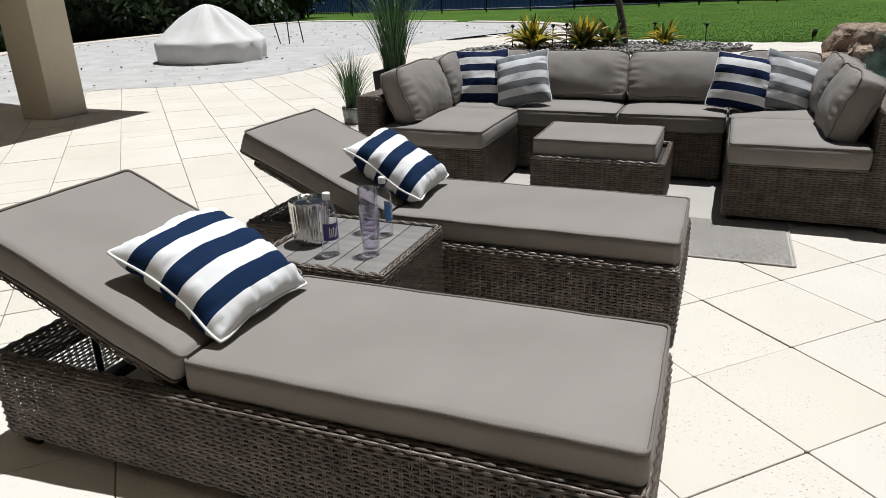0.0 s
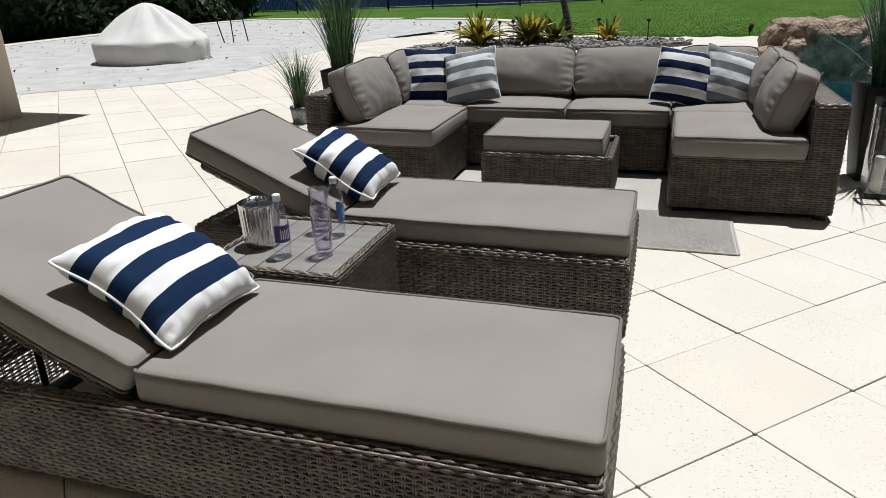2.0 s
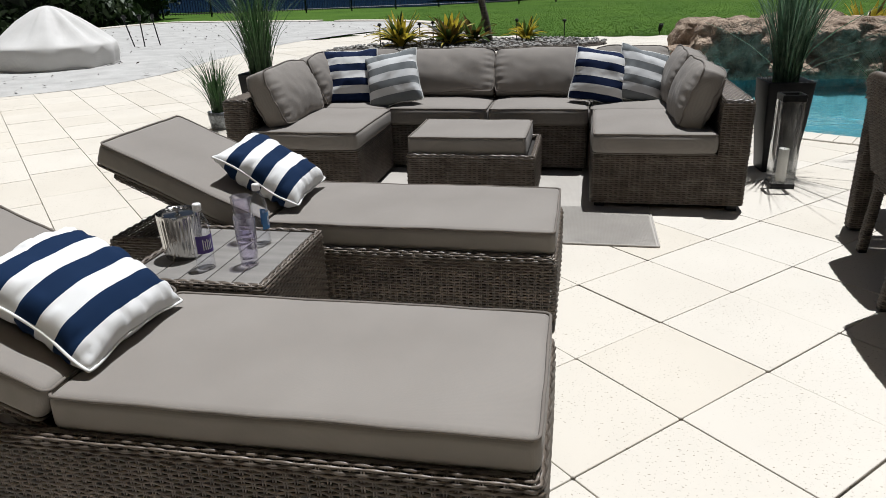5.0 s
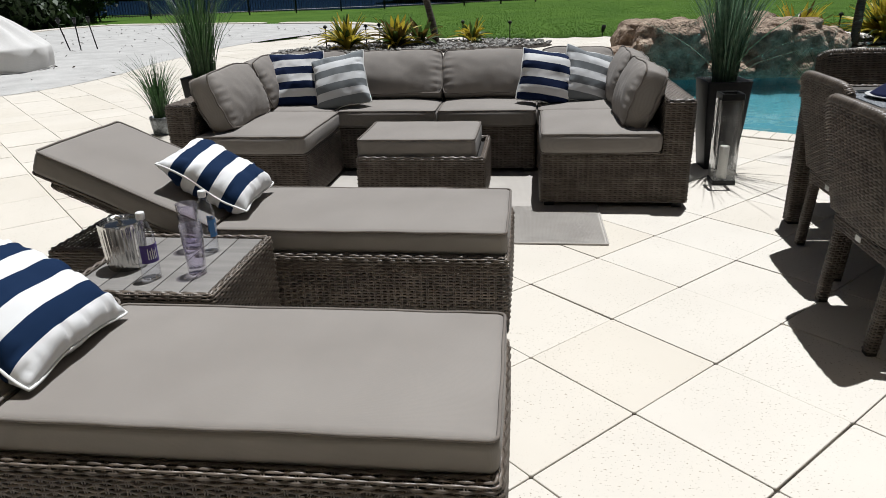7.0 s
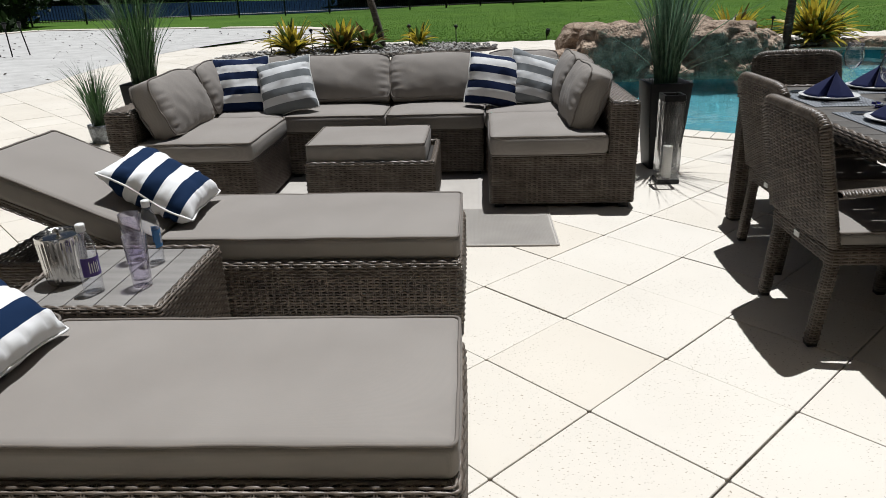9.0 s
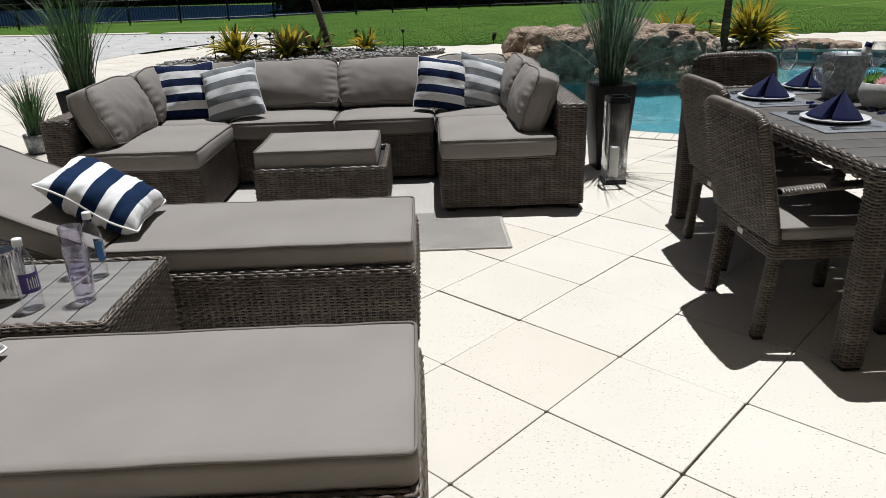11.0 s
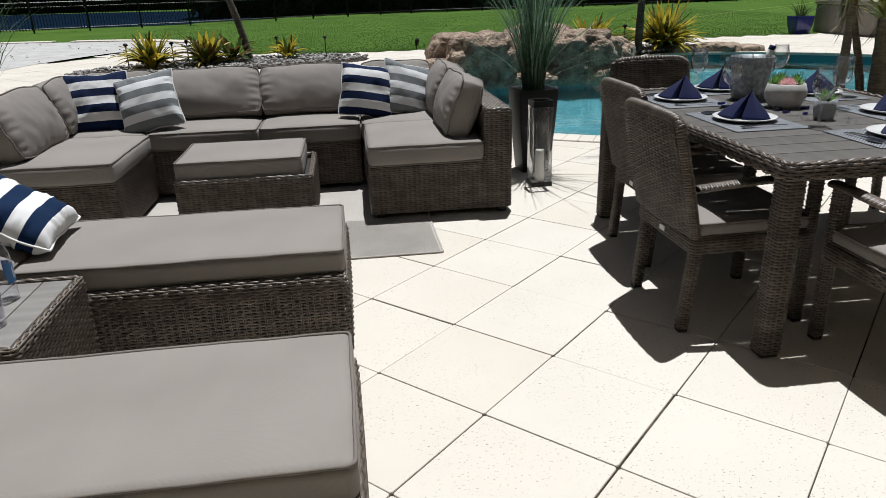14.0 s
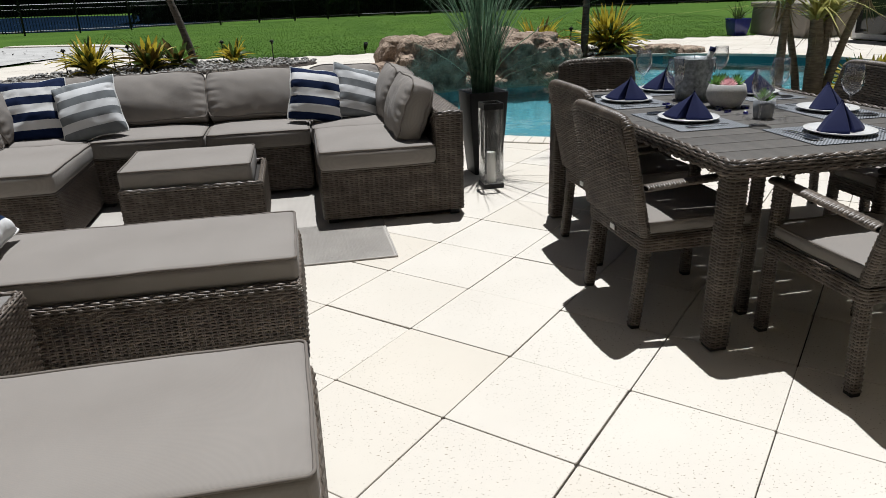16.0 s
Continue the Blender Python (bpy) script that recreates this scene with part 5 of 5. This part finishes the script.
pl = thing("grass_planter", "dark planter with tall green grass behind the sofa", "planter", pose(-2.93, 6.1, 0))
square_planter(pl, 0.32, 0.22, 0.56, PLANTER)
part("grass", blades(420, 0.95, 0.36, 0.0042, 22, 0.10), BLADE, pl, "tall upright green blades", at=pose(0, 0, 0.50), kind="stuff", smooth=False)

pl = thing("grass_pot", "small grey pot of spiky green grass on the pavers", "planter", pose(-3.50, 6.25, 0))
part("pot", lathe([(0.0, 0), (0.085, 0), (0.09, 0.006), (0.105, 0.13), (0.108, 0.17), (0.100, 0.17), (0.094, 0.13), (0.0, 0.13)], 36, False), ZINC, pl)
part("grass", blades(210, 0.62, 0.36, 0.0042, 23, 0.06), BLADE, pl, "spiky green blades", at=pose(0, 0, 0.12), kind="stuff", smooth=False)

pl = thing("grass_pot", "low pot of fine green grass beside the pool", "planter", pose(2.17, 5.42, 0))
part("pot", lathe([(0.0, 0), (0.085, 0), (0.09, 0.006), (0.105, 0.13), (0.108, 0.17), (0.100, 0.17), (0.094, 0.13), (0.0, 0.13)], 36, False), PLANTER, pl)
part("grass", blades(110, 0.72, 0.40, 0.0038, 27, 0.05), BLADE, pl, "fine green blades", at=pose(0, 0, 0.12), kind="stuff", smooth=False)

ln = thing("lantern", "tall glass lantern with black base and white candle", "lantern", pose(1.268, 4.645, 0, 0, 0, 2) @ Matrix.Diagonal((0.88, 0.88, 1, 1)))
part("base", box(-0.082, 0.082, -0.082, 0.082, 0.0, 0.03, 0.003), BLACK_METAL, ln, weld=True)
for a in range(4):
    part("pane", box(-0.076, 0.076, -0.0785, -0.0755, 0.03, 0.555, 0.001), GLASS, ln, at=pose(0, 0, 0, 0, 0, 90 * a), weld=True).visible_shadow = False
f, lu, lv = swept(Run(plan_loop(-0.08, 0.08, -0.08, 0.08, 0.004, 2)), [(0, 0.55), (0, 0.59), (-0.02, 0.59), (-0.02, 0.55), (0, 0.55)])
part("collar", backing(Geo(), f, lu, lv, 0.0, 60, 24), BLACK_METAL, ln, smooth=False)
part("candle", lathe([(0.0, 0.03), (0.0345, 0.03), (0.0355, 0.034), (0.0355, 0.24), (0.033, 0.246), (0.024, 0.24), (0.0, 0.238)], 36, False), WAX, ln)
part("wick", tube([(0, 0, 0.236), (0.001, 0, 0.252)], 0.0012, 5), BLACK_METAL, ln)
part("handle", tube([(-0.083, 0.0, 0.47), (-0.095, 0.0, 0.40), (-0.097, 0.0, 0.30), (-0.095, 0, 0.52), (-0.083, 0, 0.56)], 0.003, 6), STEEL, ln)


def strap_plant(name, label, at, n, length, width, colours, seed, upright=0.55):
    """A clump of broad arching leaves."""
    t = thing(name, label, "plant", at)
    rnd = np.random.default_rng(seed)
    for m in colours:
        g = Geo()
        for i in range(n // len(colours)):
            a = rnd.uniform(0, 2 * np.pi)
            ln_ = length * rnd.uniform(0.55, 1.1)
            e = radians(rnd.uniform(22, 85)) * (0.6 + upright * 0.5)
            s = np.linspace(0, 1, 6)
            x = 0.05 + ln_ * math.cos(e) * s
            z = ln_ * (math.sin(e) * s - 0.38 * s ** 2.4 * math.cos(e)) + rnd.uniform(0, 0.12)
            mid = np.stack([x * math.cos(a), x * math.sin(a), z], -1)
            w = width * rnd.uniform(0.7, 1.2) * np.sin(np.pi * (0.12 + 0.88 * s)) + 0.001
            side = np.array([-math.sin(a), math.cos(a), 0.25 * rnd.normal()])
            g.grid(np.stack([mid - side * w[:, None] + [0, 0, 0.012], mid, mid + side * w[:, None] + [0, 0, 0.012]], 1))
        part("leaves", g, m, t, kind="stuff", smooth=False)
    return t


BEDZ = 0.05
strap_plant("croton", "yellow-leaved garden plant in the pebble bed", pose(-3.62, 13.95, BEDZ), 100, 0.74, 0.042, (YELLOW_LEAF, YELLOW_LEAF, GREEN_LEAF), 1)
strap_plant("croton", "bronze and green broad-leaved plant in the pebble bed", pose(-2.68, 14.25, BEDZ), 76, 0.72, 0.055, (RED_LEAF, GREEN_LEAF, YELLOW_LEAF), 2)
strap_plant("croton", "dark green broad-leaved plant beside the palm trunk", pose(-2.25, 14.6, BEDZ), 40, 0.6, 0.05, (GREEN_LEAF, RED_LEAF), 9)
strap_plant("croton", "small bright yellow plant in the pebble bed", pose(-1.22, 15.1, BEDZ), 60, 0.5, 0.036, (YELLOW_LEAF, YELLOW_LEAF, GREEN_LEAF), 3)
strap_plant("croton", "yellow spiky plant beside the rock waterfall", pose(4.75, 13.6, BEDZ), 90, 0.8, 0.042, (YELLOW_LEAF, YELLOW_LEAF, RED_LEAF), 4)
strap_plant("croton", "bronze leafy plant beside the thin trunk", pose(5.25, 13.75, BEDZ), 40, 0.5, 0.04, (RED_LEAF, GREEN_LEAF), 5)
strap_plant("croton", "large yellow and green leafy plant by the pool", pose(6.25, 13.65, BEDZ), 260, 0.98, 0.038, (YELLOW_LEAF, YELLOW_LEAF, YELLOW_LEAF, GREEN_LEAF), 6)
strap_plant("shrub", "yellow-green leafy shrub beside the striped-leaf tree", pose(6.05, 6.55, BEDZ), 170, 0.55, 0.034, (YELLOW_LEAF, GREEN_LEAF, STRIPED_LEAF), 7)
strap_plant("shrub", "dark green fern-like shrub in the round bed", pose(6.35, 7.0, BEDZ), 70, 0.50, 0.026, (GREEN_LEAF, YELLOW_LEAF), 12, 0.2)


def pebble_bed(name, loop, label, seed, count):
    c = loop.mean(0)
    rings_ = [np.c_[c + (loop - c) * k, np.full(len(loop), z)] for k, z in ((1.0, -0.005), (0.97, 0.03), (0.8, 0.05), (0.4, 0.06), (0.05, 0.06))]
    ob = part(name, Geo().grid(np.stack(rings_, 1), True).fan(rings_[-1]), MULCH, None, label)
    tagged(ob, kind="structure")
    rnd = np.random.default_rng(seed)
    lo_, hi_ = loop.min(0), loop.max(0)
    unit = rbox(1, 1, 0.7, 0.35, 1, inner=2)
    uv_, uf_ = np.vstack(unit.v), np.vstack([f_ for f_ in unit.f])
    g = Geo()
    xs = rnd.uniform(lo_[0], hi_[0], count * 3)
    ys = rnd.uniform(lo_[1], hi_[1], count * 3)
    ok_ = inside(xs, ys, loop)
    for x, y in list(zip(xs[ok_], ys[ok_]))[:count]:
        s = rnd.uniform(0.03, 0.065)
        m = np.array(pose(x, y, 0.055 + s * 0.15, rnd.uniform(-20, 20), rnd.uniform(-20, 20), rnd.uniform(0, 360)))
        q = uv_ * [s * rnd.uniform(0.8, 1.4), s, s]
        g.add(q @ m[:3, :3].T + m[:3, 3], uf_)
    part("pebbles", g, PEBBLE, ob, "rounded grey and white river pebbles", kind="stuff")
    return ob


pebble_bed("pebble_bed", BED, "planting bed of river pebbles and dark mulch", 5, 1500)
pebble_bed("pebble_bed", ISLAND, "planting bed of grey pebbles beside the waterfall", 6, 800)


def palm(at, label, height, radius, lean, seed, fronds=12):
    t = thing("palm_tree", label, "tree", at)
    rnd = np.random.default_rng(seed)
    s = np.linspace(0, 1, 22)
    line = np.stack([lean[0] * s ** 1.3, lean[1] * s ** 1.3, height * s], -1)
    rad_ = radius * (1.25 - 0.45 * s) * (1 + 0.06 * np.sin(s * 90))
    part("trunk", tube(line, rad_, 12), BARK, t)
    g = Geo()
    top = line[-1]
    for i in range(fronds):
        a = i * 2.4 + rnd.uniform(-0.3, 0.3)
        e = rnd.uniform(0.1, 1.1)
        q = np.linspace(0, 1, 14)
        ln_ = rnd.uniform(1.2, 1.7)
        rib = np.stack([ln_ * q * math.cos(e) * math.cos(a), ln_ * q * math.cos(e) * math.sin(a), ln_ * (math.sin(e) * q - 0.75 * q ** 2)], -1) + top
        side = np.array([-math.sin(a), math.cos(a), 0])
        for p, k in zip(rib[2:], q[2:]):
            for sg in (-1, 1):
                l_ = 0.34 * math.sin(math.pi * (0.15 + 0.8 * k))
                d = side * sg + np.array([math.cos(a), math.sin(a), -0.35]) * 0.6
                d /= np.linalg.norm(d)
                o = np.array([math.cos(a), math.sin(a), 0]) * 0.014
                g.add([p - o, p + o, p + d * l_], [(0, 1, 2)])
        g.merge(tube(rib, 0.008, 4))
    part("crown", g, GREEN_LEAF, t, "arching green fronds", smooth=False, kind="stuff")
    return t


palm(pose(-1.98, 15.1, 0.02), "slim leaning palm in the pebble bed", 3.6, 0.062, (-1.15, 0.0), 31)
palm(pose(5.6, 13.3, 0.02), "slim upright palm beside the waterfall", 4.2, 0.06, (0.12, 0.2), 32)


def path_light(at, tall=0.42):
    t = thing("path_light", "small black garden path light on a stake", "garden light", at, "garden path lights")
    part("stake", tube([(0, 0, 0), (0, 0, tall)], 0.011, 6), BLACK_METAL, t)
    part("shade", lathe([(0.0, tall + 0.07), (0.022, tall + 0.068), (0.045, tall + 0.035), (0.046, tall + 0.022), (0.02, tall + 0.02), (0.018, tall - 0.01), (0.0, tall - 0.01)], 16, False), BLACK_METAL, t)
    return t


for x, y, h_ in ((-3.08, 14.55, 0.42), (-4.1, 14.15, 0.42), (-0.42, 14.7, 0.40), (-3.35, 14.5, 0.4), (-1.42, 15.2, 0.4), (6.75, 13.75, 0.48), (5.35, 13.4, 0.48)):
    path_light(pose(x, y, 0.02), h_)
for x, y in ((1.63, 16.85), (11.45, 17.4)):
    t = thing("spotlight", "small dark garden spotlight at the lawn edge", "garden light", pose(x, y, -0.045))
    part("stake", tube([(0, 0, 0), (0, 0, 0.12)], 0.012, 6), BLACK_METAL, t)
    part("lamp_head", lathe([(0.0, 0.0), (0.03, 0.0), (0.045, 0.07), (0.05, 0.16), (0.042, 0.16), (0.03, 0.06), (0.0, 0.05)], 18, False), BLACK_METAL, t, at=pose(0, 0, 0.11, 18, 10, 0))


# ---- rock waterfall ----
def boulder(sx, sy, sz, seed):
    bm = bmesh.new()
    bmesh.ops.create_icosphere(bm, subdivisions=5, radius=1.0)
    for v in bm.verts:
        d = v.co.copy()
        q = Vector((d.x * abs(d.x) ** -0.35 if d.x else 0, d.y * abs(d.y) ** -0.35 if d.y else 0, d.z * abs(d.z) ** -0.45 if d.z else 0))
        w = Vector((q.x * sx, q.y * sy, q.z * sz))
        o = Vector((seed * 3.7, seed * 1.9, seed * 5.1))
        ridged = abs(noise.noise(w * 2.3 + o))
        cell = noise.voronoi(w * 2.6 + o)[0]
        k = 1.02 + 0.18 * noise.noise(w * 1.2 + o) - 0.24 * ridged + 0.34 * (min(cell[1] - cell[0], 0.35) - 0.2) + 0.10 * noise.noise(w * 6 + o) + 0.05 * noise.noise(w * 14 + o)
        v.co = Vector((w.x * k, w.y * k, w.z * (0.35 + 0.65 * k)))
    me = bpy.data.meshes.new("boulder")
    bm.to_mesh(me)
    bm.free()
    me.polygons.foreach_set("use_smooth", np.ones(len(me.polygons), bool))
    return me


wf = thing("rock_waterfall", "weathered sandstone rock waterfall at the pool edge", "rocks")
for n, (x, y, z, sx, sy, sz, a) in enumerate(((1.35, 11.2, 0.08, 0.42, 0.4, 0.2, 10), (1.25, 10.5, 0.0, 0.5, 0.35, 0.12, 30), (2.05, 10.95, 0.10, 0.62, 0.5, 0.58, 15), (2.75, 11.35, 0.12, 0.6, 0.5, 0.5, 60), (1.9, 11.7, 0.2, 0.55, 0.5, 0.42, 0),
                                              (3.75, 11.25, 0.12, 0.68, 0.55, 0.52, 20), (4.35, 11.75, 0.05, 0.5, 0.5, 0.42, 80), (3.2, 11.9, 0.2, 0.7, 0.5, 0.5, 45), (2.5, 10.85, -0.2, 0.75, 0.3, 0.3, 5), (3.5, 10.95, -0.2, 0.8, 0.3, 0.35, -8),
                                              (4.7, 12.5, 0.0, 0.4, 0.4, 0.2, 0), (7.2, 13.35, 0.0, 0.5, 0.3, 0.18, -30), (6.6, 13.45, 0.0, 0.35, 0.28, 0.16, 12), (7.8, 13.1, 0.0, 0.3, 0.25, 0.13, -30))):
    part("boulder", boulder(sx, sy, sz, n + 1), ROCK, wf, at=pose(x, y, z, 0, 0, a))

# ---- sand area: covered fire pit and torches ----
fp = thing("covered_fire_pit", "round table under a draped pale canvas cover", "covered furniture", pose(-9.55, 11.55, 0.0))
n = 96
k = np.linspace(0, 2 * np.pi, n, endpoint=False)
ring = []
for r_, z_, fold in ((1.02, 0.01, 0.02), (1.03, 0.06, 0.022), (1.05, 0.25, 0.03), (1.06, 0.38, 0.008), (1.03, 0.425, 0.006), (0.97, 0.46, 0.022), (0.75, 0.62, 0.045), (0.5, 0.82, 0.04), (0.27, 0.99, 0.012), (0.12, 1.055, 0.004), (0.03, 1.075, 0.0)):
    wob = np.array([fold * (math.sin(a * 9 + 2 * math.sin(a * 2)) + 0.8 * noise.noise(Vector((math.cos(a) * 5, math.sin(a) * 5, z_ * 2)))) for a in k])
    ring.append(np.stack([(r_ + wob) * np.cos(k), (r_ + wob) * np.sin(k), z_ + wob * 0.5 * (z_ > 0.4)], -1))
g = Geo().grid(np.stack(ring, 1), True).fan(ring[-1])
part("cover", g, COVER, fp)
part("drawcord", tube(np.stack([1.05 * np.cos(k), 1.05 * np.sin(k), 0.04 + 0.02 * np.sin(k * 5)], -1), 0.008, 5, True), COVER, fp)
for x, y, tx in ((-10.45, 15.25, -0.16), (-10.22, 15.3, -0.02), (-10.0, 15.6, -0.10)):
    t = thing("garden_torch", "thin black garden torch standing in the sand", "torch", pose(x, y, 0.0), "garden torches")
    part("pole", tube([(0, 0, 0), (tx, 0, 0.62)], 0.014, 6), BLACK_METAL, t)
    part("torch_cup", lathe([(0.0, 0.0), (0.02, 0.0), (0.045, 0.10), (0.05, 0.13), (0.04, 0.13), (0.0, 0.05)], 14, False), BLACK_METAL, t, at=pose(tx, 0, 0.61))

# ---- far right: spa, pots, striped-leaf tree ----
sp = thing("covered_spa", "square hot tub under a taupe vinyl cover", "hot tub", pose(12.55, 16.05, 0))
part("tub", box(-0.7, 0.7, -1.05, 1.05, 0.0, 0.68, 0.05, 3), VINYL, sp, weld=True)
part("lid", box(-0.74, 0.74, -1.09, 1.09, 0.68, 0.80, 0.04, 3), VINYL, sp, weld=True)
bp = thing("blue_pot", "cobalt blue square pot with a small plant", "planter", pose(11.25, 16.75, 0))
square_planter(bp, 0.46, 0.34, 0.42, COBALT)
part("plant", blades(60, 0.5, 0.5, 0.012, 5, 0.1), GREEN_LEAF, bp, "small green plant", at=pose(0, 0, 0.36), smooth=False, kind="stuff")

tr = thing("pandanus", "multi-headed tree with yellow striped strap leaves", "tree", pose(5.05, 6.35, 0))
heads = []
for n, (bx, by, hx, hy, hz, r_) in enumerate(((-0.25, 0.05, -0.15, 0.2, 1.12, 0.05), (0.1, -0.05, 0.14, 0.1, 0.93, 0.095), (0.16, 0.0, 0.30, 0.12, 1.0, 0.06), (0.22, -0.02, 0.58, 0.0, 1.20, 0.045), (0.05, 0.1, -0.02, 0.5, 1.25, 0.04))):
    q = np.linspace(0, 1, 12)
    line = np.stack([bx + (hx - bx) * q ** 1.4, by + (hy - by) * q ** 1.4, hz * q], -1)
    part("trunk", tube(line, r_ * (1.15 - 0.5 * q) * (1 + 0.05 * np.sin(q * 40 + n)), 10), TRUNK, tr)
    part("leaf_head", blades(70, 0.50, 1.3, 0.0165, 60 + n, 0.03, 0.8), STRIPED_LEAF, tr, "rosette of pale yellow striped leaves", at=pose(hx, hy, hz - 0.05), smooth=False, kind="stuff")
    part("dry_leaves", blades(16, 0.5, 0.5, 0.009, 80 + n, 0.05, 0.4), STRAW, tr, "hanging dry leaves", at=pose(hx, hy, hz + 0.02, 180, 0, 0), smooth=False, kind="stuff")
isl = smooth_loop([(4.3, 5.6), (5.6, 5.5), (6.9, 6.3), (6.6, 7.4), (4.7, 7.1)])
pebble_bed("pebble_bed", isl, "round planting bed under the striped-leaf tree", 8, 300)

# ---- pavers, laid diagonally: squares near the furniture, mixed lengths towards the sand ----
SIDE_P, GAP = 0.4675, 0.0038
O = np.array([0.0145, 2.2690])
DA = np.array([math.cos(radians(45.1)), math.sin(radians(45.1))])
DB = np.array([DA[1], -DA[0]])


def slab(w, d):
    """A paver with a worn, slightly rounded rim."""
    g = Geo()
    lv_ = []
    for e, z in ((0.0, -0.03), (0.0, -0.004), (0.0010, -0.0010), (0.0026, 0.0)):
        lv_.append(np.c_[plan_loop(-w / 2 + e, w / 2 - e, -d / 2 + e, d / 2 - e, 0.006, 1), np.full(8, z)])
    g.grid(np.stack(lv_, 1), True)
    g.fan(lv_[-1])
    return g


def open_ground(p, d):
    """Which pavers (middles p, lengths d) lie on the patio, clear of pool and beds."""
    p, d = np.asarray(p), np.asarray(d)
    x, y = p.T
    ok_ = inside(x, y, PATIO)
    c = [p + DA * i * SIDE_P / 2 + DB * j * d[:, None] / 2 for i in (-1, 1) for j in (-1, 1)]
    ok_ &= ~np.all([inside(q[:, 0], q[:, 1], POOL) for q in c], axis=0)
    for lp_ in (BEACH, BED, ISLAND, isl):
        ok_ &= ~np.all([inside(q[:, 0], q[:, 1], lp_) for q in c], axis=0)
    return ok_


square = slab(SIDE_P - GAP, SIDE_P - GAP).mesh("tile", False, True)
square.materials.append(PAVER)
tilt = math.degrees(math.atan2(DA[1], DA[0]))
rnd = np.random.default_rng(2)
squares, mixed, rest = [], [], Geo()
for i in range(-45, 60):
    row_ = O + DA * (i + 0.5) * SIDE_P
    js = np.arange(-45, 45) + 0.5
    at_ = row_ + DB * js[:, None] * SIDE_P
    squares += list(at_[at_[:, 0] >= -2.4])
    # mixed lengths further along the strip
    left_ = js[at_[:, 0] < -2.4]
    t0 = (left_.max() + 0.5) * SIDE_P if len(left_) else None
    while t0 is not None and t0 > -60 * SIDE_P:
        ln_ = rnd.choice([0.31, 0.46, 0.62, 0.78])
        mixed.append((*(row_ + DB * (t0 - ln_ / 2)), ln_))
        t0 -= ln_
squares, mixed = np.array(squares), np.array(mixed)
near = list(squares[open_ground(squares, np.full(len(squares), SIDE_P))])
for x, y, ln_ in mixed[open_ground(mixed[:, :2], mixed[:, 2])]:
    m = np.array(pose(x, y, rnd.uniform(-0.0012, 0.0012), rnd.normal(0, 0.06), rnd.normal(0, 0.06), tilt))
    s_ = slab(SIDE_P - GAP, ln_ - GAP * 1.9)
    rest.merge(s_, Matrix(m.tolist()))


def at_pool(p):
    return any(inside(*(p + (DA * i + DB * j) * SIDE_P * 0.55), POOL) for i in (-1, 1) for j in (-1, 1))


# pavers cut along the pool's edge, under the coping
cut = [p for p in near if at_pool(p)]
near = [p for p in near if not at_pool(p)]
for p in cut:
    k = int(np.argmin(np.linalg.norm(POOL - p, axis=1)))
    h_ = (SIDE_P - GAP) / 2
    poly, got = [p + DA * i * h_ + DB * j * h_ for i, j in ((-1, -1), (-1, 1), (1, 1), (1, -1))], []
    for a_, b_ in zip(poly, poly[1:] + poly[:1]):
        da, db = float((a_ - POOL[k]) @ nrm[k]) - 0.12, float((b_ - POOL[k]) @ nrm[k]) - 0.12
        if da >= 0:
            got.append(a_)
        if da * db < 0:
            got.append(a_ + (b_ - a_) * da / (da - db))
    if len(got) > 2:
        top = np.c_[np.array(got), np.zeros(len(got))]
        if (top[1] - top[0])[0] * (top[2] - top[0])[1] - (top[1] - top[0])[1] * (top[2] - top[0])[0] < 0:
            top = top[::-1]
        rest.grid(np.stack([top - [0, 0, 0.03], top], 1), True).fan(top)
near.sort(key=lambda q: math.hypot(q[0] - 0.8, q[1] - 2.6))
one = slab(SIDE_P - GAP, SIDE_P - GAP)
for n, p in enumerate(near):
    m = pose(p[0] + rnd.normal(0, 0.0011), p[1] + rnd.normal(0, 0.0011), rnd.uniform(-0.0012, 0.0012), rnd.normal(0, 0.07), rnd.normal(0, 0.07), tilt + 90 * (n % 4))
    if n < 300:
        part("tile", square, None, patio, at=m)
    else:
        mm = np.array(m)
        for v_, f_, k0 in zip(one.v, one.f, np.cumsum([0] + [len(q) for q in one.v[:-1]])):
            rest.add(v_ @ mm[:3, :3].T + mm[:3, 3], f_ - k0)
part("tiles", rest, PAVER, patio, smooth=False, kind="stuff")
